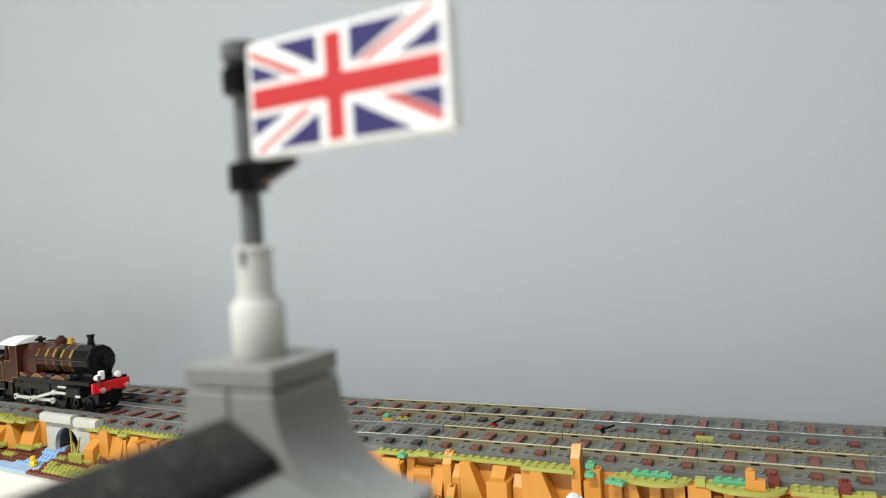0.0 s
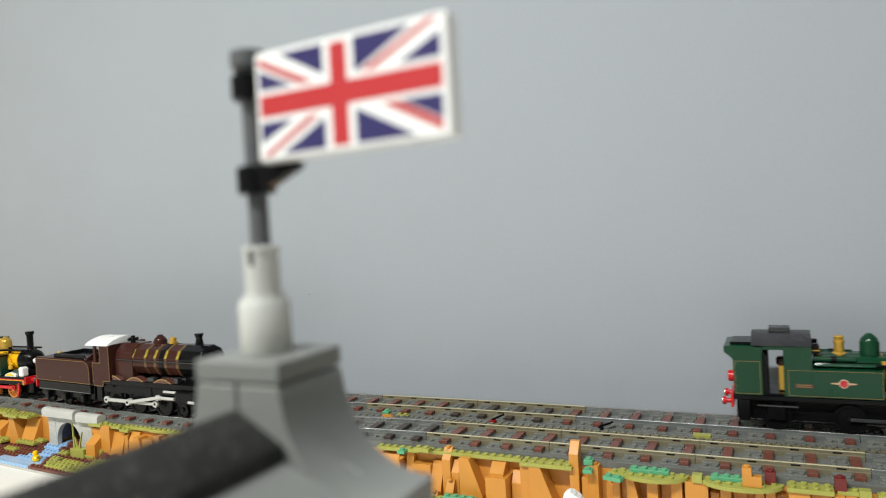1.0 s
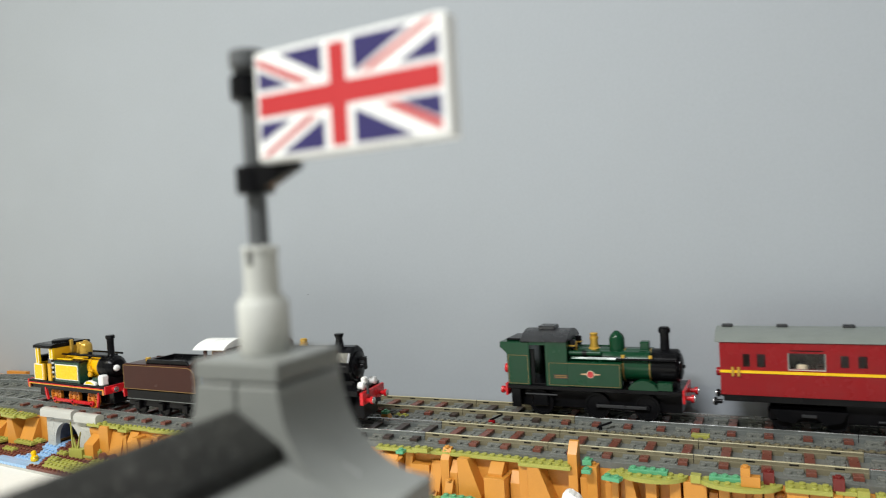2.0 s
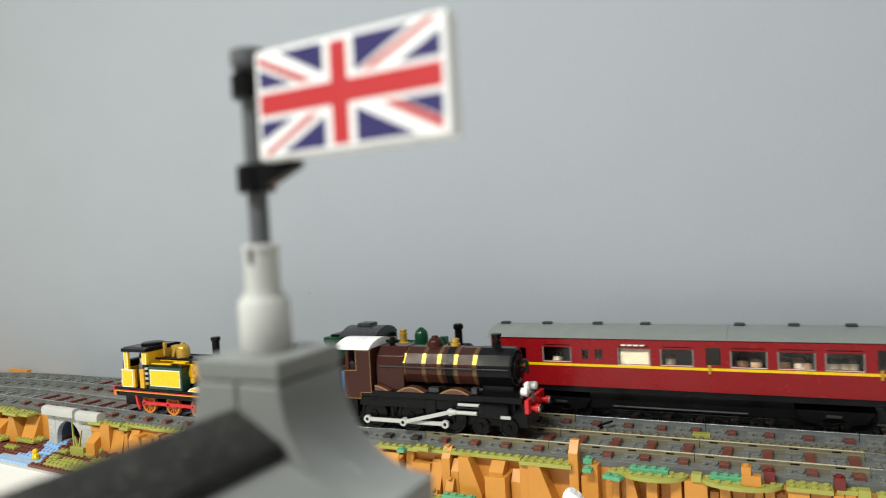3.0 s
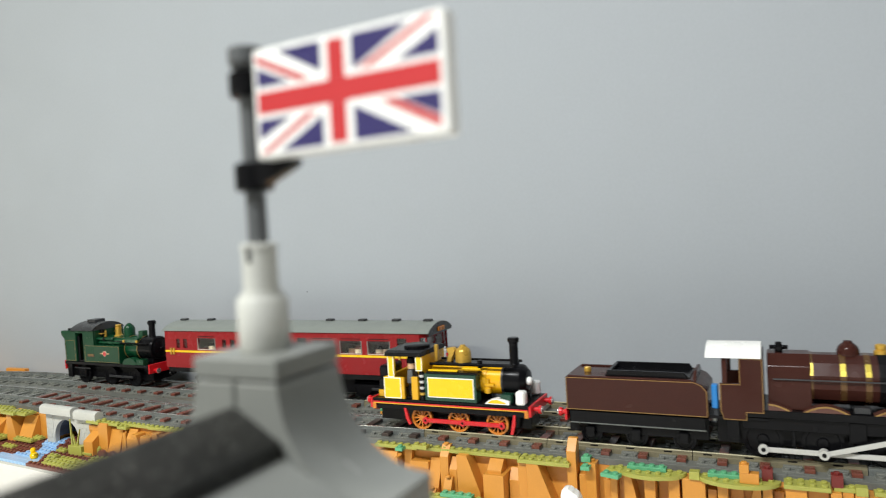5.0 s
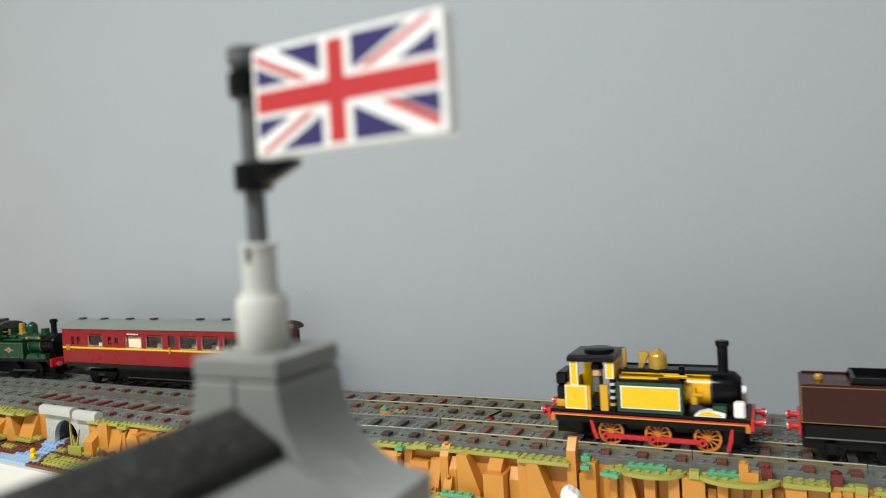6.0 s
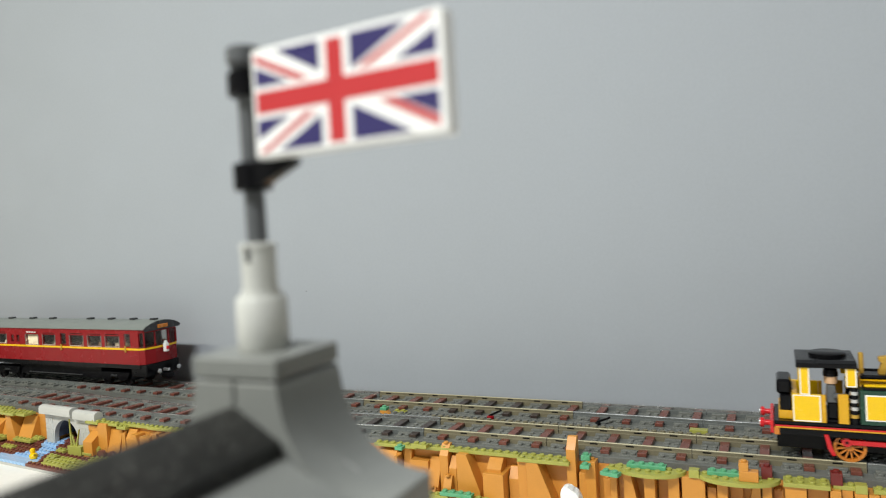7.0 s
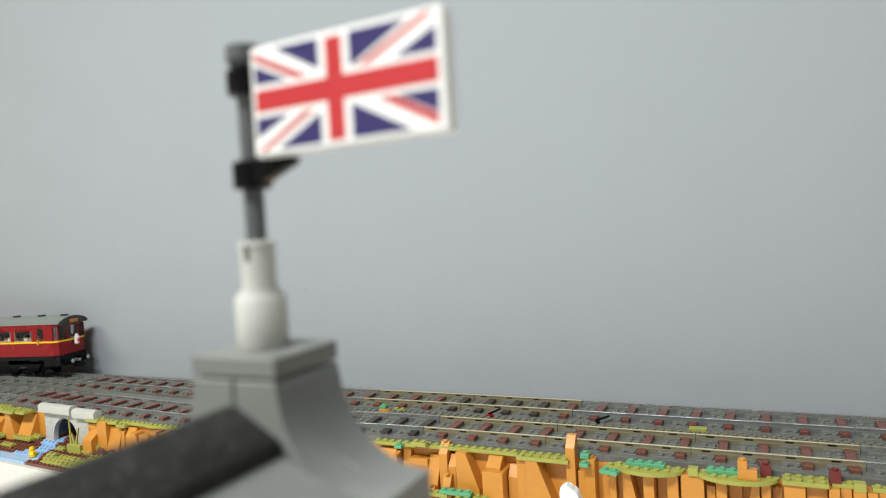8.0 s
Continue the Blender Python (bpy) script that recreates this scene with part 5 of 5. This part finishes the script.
def stream():
    tilt = -4.3
    base = at(-560, -106.5, 0, 0, 0, tilt)
    b = part("scenery_base", box(-200, 330, 0, 84, TABLE_Z, -55.2, 0.2), M_BRICK, m=base)
    tagged(b, "thin base board of the stream scenery lying on the table", "base board")
    w0, w1 = ground_cell(M_WATER, "water_plate"), ground_cell(M_WATER, "water_tile", True)
    br = ground_cell(M_RBROWN, "earth_plate")
    beds = thing("stream_bed", "light blue studded plates laid as a small stream", "toy stream", m=base)
    earth = thing("earth_bed", "reddish brown studded plates laid as bare earth", "toy ground", m=base)
    far = ground_cell(M_RBROWN, "earth_plate", n=2)
    rises = (-52, -52, -50.4, -47.2, -45.6)
    for i in list(range(-12, -5)) + list(range(11, 20)):
        for j in range(5):
            shared("earth_plate", far, earth, at(i * 16.0, j * 16.0 + 1, rises[j]))
    for i in range(-10, 22):
        for j in range(10):
            x, y = i * 8.0, j * 8.0 + 1
            # the stream swings from the arch to the front edge
            mid = float(np.interp(y + 4, (0, 20, 36, 50, 68, 85), (16, 34, 43, 34, 24, 16)))
            half = float(np.interp(y + 4, (0, 14, 24, 36, 50, 68, 85), (48, 44, 24, 13, 17, 19, 22)))
            if abs(x + 4 - mid) < half:
                shared("water_plate", w1 if y < 17 or y > 62 else w0, beds, at(x, y, rises[j // 2]))
            else:
                shared("earth_plate", br, earth, at(x, y, rises[j // 2]))

    def turf(x, y, nx, ny, z, rz=tilt, h=3.2):
        tagged(part("turf_plate", plate(0, 0, nx, ny, 0, h), M_OLIVE, m=at(x, y, z, 0, 0, rz)), "olive green studded plate lying on brown plates", "toy plate", "plates by the stream")
    turf(-646, -66, 4, 2, -43.9)
    turf(-596, -60, 5, 2, -44.0)
    turf(-596, -76, 3, 1, -48.6)
    turf(-582, -52, 4, 1, -42.4)
    turf(-462, -62, 2, 1, -42.2)
    turf(-466, -72, 5, 1, -45.6)
    turf(-452, -66, 4, 1, -41.0, h=6.4)
    turf(-470, -108, 5, 2, -48.7)
    turf(-488, -88, 2, 1, -48.7)
    turf(-494, -72, 2, 1, -47.0)
    turf(-480, -98, 2, 1, -48.7)
    turf(-462, -92, 4, 1, -48.7)
    turf(-428, -112, 6, 3, -48.7)
    turf(-420, -84, 8, 2, -48.7)
    turf(-356, -112, 8, 4, -48.7)
    gr = thing("grass_tuft", "olive green plastic stalks on a small brick", "toy plant", m=at(-463, -71, -49.0))
    part("grass_brick", box(-4, 20, -4, 4, -1.4, 10, 0.3), M_OLIVE, gr)
    for a, x, h in ((-3, 0, 32), (18, 5, 22), (-16, 8, 14)):
        part("stalk", prism([(-1.3, 10), (1.3, 10), (0.2, 10 + h), (-0.2, 10 + h)], -0.9, 0.9, "y", 0.1, None), M_OLIVE, gr, m=at(x, 0, 0, 0, a, 0))
    d = thing("toy_duck", "small yellow plastic duck floating on the blue plates", "toy duck", m=at(-505, -93, -52.1, 0, 0, 160))
    bm = tube(0, 0, 0, [(0, 3.6), (1, 4.6), (4, 4.8), (6, 3.6), (6.8, 1.6)], "z", 16)
    bmesh.ops.scale(bm, vec=(1.35, 1, 1), verts=bm.verts)
    part("body", bm, M_YELLOW, d)
    part("tail", prism([(-5.4, 4), (-8.5, 7.6), (-4, 6.2)], -1.8, 1.8, "y", 0.2), M_YELLOW, d)
    part("head", tube(3.2, 0, 5.5, [(0, 2), (1.4, 3), (4, 3.3), (6, 2.4), (6.6, 1)], "z", 14), M_YELLOW, d)
    part("bill", box(5.6, 8.6, -1.3, 1.3, 7.8, 9, 0.3), M_ORANGE, d, "orange bill")
    for x in (-410, -392):
        tagged(part("round_brown_piece", tube(0, 0, 0, [(-2, 5.4), (-2, 6), (2, 6), (2, 5.4)], "y", 20), M_RBROWN, m=at(x, -72, -46.4)), "small reddish brown round piece leaning on rocks", "toy wheel", "brown wheels")


def tunnel_portal():
    p = thing("tunnel_portal", "light grey masonry-effect toy tunnel portal with rounded coping", "toy portal", m=at(-492, -53.5, 0, 0, 0, -3.0))
    r, zc, n = 24.5, -40.0, 16
    hole = [(-6 + r * math.cos(math.pi * i / n), zc + r * math.sin(math.pi * i / n)) for i in range(n + 1)]
    out = [(-47, -55), (-47, -4), (60, -4), (60, -55), (18.5, -55)] + hole + [(-30.5, -55)]
    part("face", prism(out, 0, 6, "y"), M_BRICK, p, smooth=False)
    bm = bmesh.new()
    for a, b in zip(hole, hole[1:]):
        vs = [bm.verts.new((q[0], y, q[1])) for q, y in ((a, 6), (b, 6), (b, 52), (a, 52))]
        bm.faces.new(vs)
        o = [bm.verts.new((-6 + (q[0] + 6) * 1.08, y, zc + (q[1] - zc) * 1.08)) for q, y in ((a, 6), (b, 6), (b, 52), (a, 52))]
        bm.faces.new(o)
    part("tunnel_lining", bm, M_DARKIN, p, "dark blue-grey tunnel lining", smooth=False)
    part("tunnel_back", box(-31, 24, 52, 54, -55, -13.5, 0), M_DARKIN, p, smooth=False)
    rnd = random.Random(3)
    for row in range(8):
        z = -53 + row * 6.0
        for side in (-1, 1):
            x = -46.5 if side < 0 else 24.0
            end = -32.0 if side < 0 else 59.5
            w = 6.0 if row % 2 else 11.0
            while x < end - 2:
                x1 = min(x + w, end)
                part("brick", box(x + 0.15, x1 - 0.15, -0.4 - rnd.random() * 0.2, 0.2, z + 0.15, z + 5.85, 0.2), M_BRICK, p, smooth=False)
                x, w = x1, 11.0
    half = [(-6.5, -8.5), (-6.5, -1.6), (-5.6, 0.6), (-3.4, 2.0), (-0.5, 2.4), (2.4, 2.0), (4.6, 0.6), (5.5, -1.6), (5.5, -8.5)]
    part("coping", prism(half, -50, 14, "x"), M_BRICK, p, "rounded light grey coping stone", smooth=True)
    part("coping", prism([(y, z - 2.0) for y, z in half], 19, 62, "x"), M_BRICK, p, "rounded light grey coping stone", smooth=True)
    part("crown_step", box(9, 22, -3, 4, -10, -4.2, 0.4), M_BRICK, p)


def left_turf():
    for x, y, nx, ny, z, rz in ((-668, -54, 6, 2, -10.0, 2), (-620, -60, 4, 2, -10.4, -5), (-600, -58, 4, 2, -10.6, -4), (-446, -64, 3, 2, -9.8, -4), (-424, -62, 4, 2, -10.6, -2),
                                (-392, -64, 2, 1, -13, -3), (-390, -59.5, 6, 1, -10.2, -2), (-342, -63, 8, 2, -10.4, -1), (-278, -63, 8, 2, -10.4, 2)):
        tagged(part("turf_plate", plate(0, 0, nx, ny, 0), M_OLIVE, m=at(x, y, z, 0, 0, rz)), "olive green studded plate lying on the rock edge", "toy plate", "plates on the rock edge")
    tagged(part("orange_plank", box(0, 52, 0, 8, 0, 9, 0.3), M_ROCK, m=at(-918, 138, -13.0)), "orange plank piece lying against the wall", "toy plank")


def wall_mark():
    tagged(part("wall_mark", tube(0, 0, 0, [(-0.6, 0.7), (0, 0.9)], "y", 10), M_BED, m=at(-267, WALL_Y, 123)), "tiny dark speck on the painted wall", "wall mark")


raised_ground()
wall_mark()
stream()
tunnel_portal()
left_turf()
cliffs()


# ---- movement ----
# where the brown engine's cab front stands on the front line, and the coach's seventh vent on the rear line (seconds, millimetres)
FRONT_RUN = [(0, -622), (0.5, -522), (1, -423), (1.5, -327), (3, -53), (3.5, 29.5), (4, 126), (4.5, 221), (6, 506), (6.5, 600), (7, 691), (7.5, 783), (8, 876)]
REAR_RUN = [(0, 1060), (0.5, 950), (1, 840), (1.5, 728), (3, 385), (3.5, 262), (4, 139), (4.5, 23), (6, -301), (6.5, -412), (7, -524), (7.5, -634), (8, -744)]

YELLOW_RUN = [(t, s + {3: 6, 3.5: 13}.get(t, 0)) for t, s in FRONT_RUN]
GREEN_RUN = [(t, s + {3.5: 4, 4: 4, 6: -20, 6.5: -18, 7: -12}.get(t, 0)) for t, s in REAR_RUN]


def along(run, t):
    """Smooth position on a run."""
    ts, vs = [r[0] for r in run], [r[1] for r in run]
    g = np.gradient(np.array(vs, float), np.array(ts, float))
    k = min(max(int(np.searchsorted(ts, t, side="right")) - 1, 0), len(ts) - 2)
    h = ts[k + 1] - ts[k]
    u = (t - ts[k]) / h
    return ((2 * u**3 - 3 * u**2 + 1) * vs[k] + (u**3 - 2 * u**2 + u) * h * g[k] + (-2 * u**3 + 3 * u**2) * vs[k + 1] + (u**3 - u**2) * h * g[k + 1])


def motions():
    coarse = [i * 0.2 for i in range(41)]
    fine = [i / 15 for i in range(121)]
    plan = {BROWN: (FRONT, FRONT_RUN, 0, 62, 60), TENDER: (FRONT, FRONT_RUN, -106, 0, 40), YELLOW: (FRONT, YELLOW_RUN, -287, 0, 40),
            GREEN: (REAR, GREEN_RUN, -471, 0, 50), COACH: (REAR, REAR_RUN, -145, 0, 125)}
    for v, (line, run, off, mid, span) in plan.items():
        rows = []
        for t in coarse:
            x, y, r = line.place(along(run, t) + off + mid, span)
            rows.append((t, at(x, y, 0.25, 0, 0, r) @ at(-mid, 0, 0)))
        walk(v, rows)
    for w, v, x, y, r in SPINS:
        run, roll = plan[v][1], YELLOW_ROLL if v == YELLOW else r
        walk(w, [(t, at(x, y, r, 0, math.degrees(along(run, t) / roll) % 360, 0)) for t in fine])
    for c, s in YELLOW_RODS:
        rows = []
        for t in fine:
            a = along(YELLOW_RUN, t) / YELLOW_ROLL + YELLOW_CRANK + (0 if s < 0 else math.pi / 2)
            rows.append((t, at(5.3 * math.sin(a), s * 22.5, 11.3 + 5.3 * math.cos(a))))
        walk(c, rows)
    for kind, c, s, y in BROWN_RODS:
        rows = []
        for t in fine:
            a = along(FRONT_RUN, t) / 15.2 + (0 if s < 0 else math.pi / 2) + CRANK
            px, pz = 6.4 * math.sin(a), 15.2 + 6.4 * math.cos(a)
            cross = 38 + px + math.sqrt(54**2 - (24 - pz) ** 2)
            if kind == "couple":
                m = at(px, s * y, pz)
            elif kind == "connect":
                m = at(38 + px, s * y, pz, 0, -math.degrees(math.asin((24 - pz) / 54)), 0)
            else:
                m = at(cross, s * y, 24)
            rows.append((t, m))
        walk(c, rows)


CRANK, YELLOW_CRANK, YELLOW_ROLL = 1.17, 2.35, 12.85
motions()
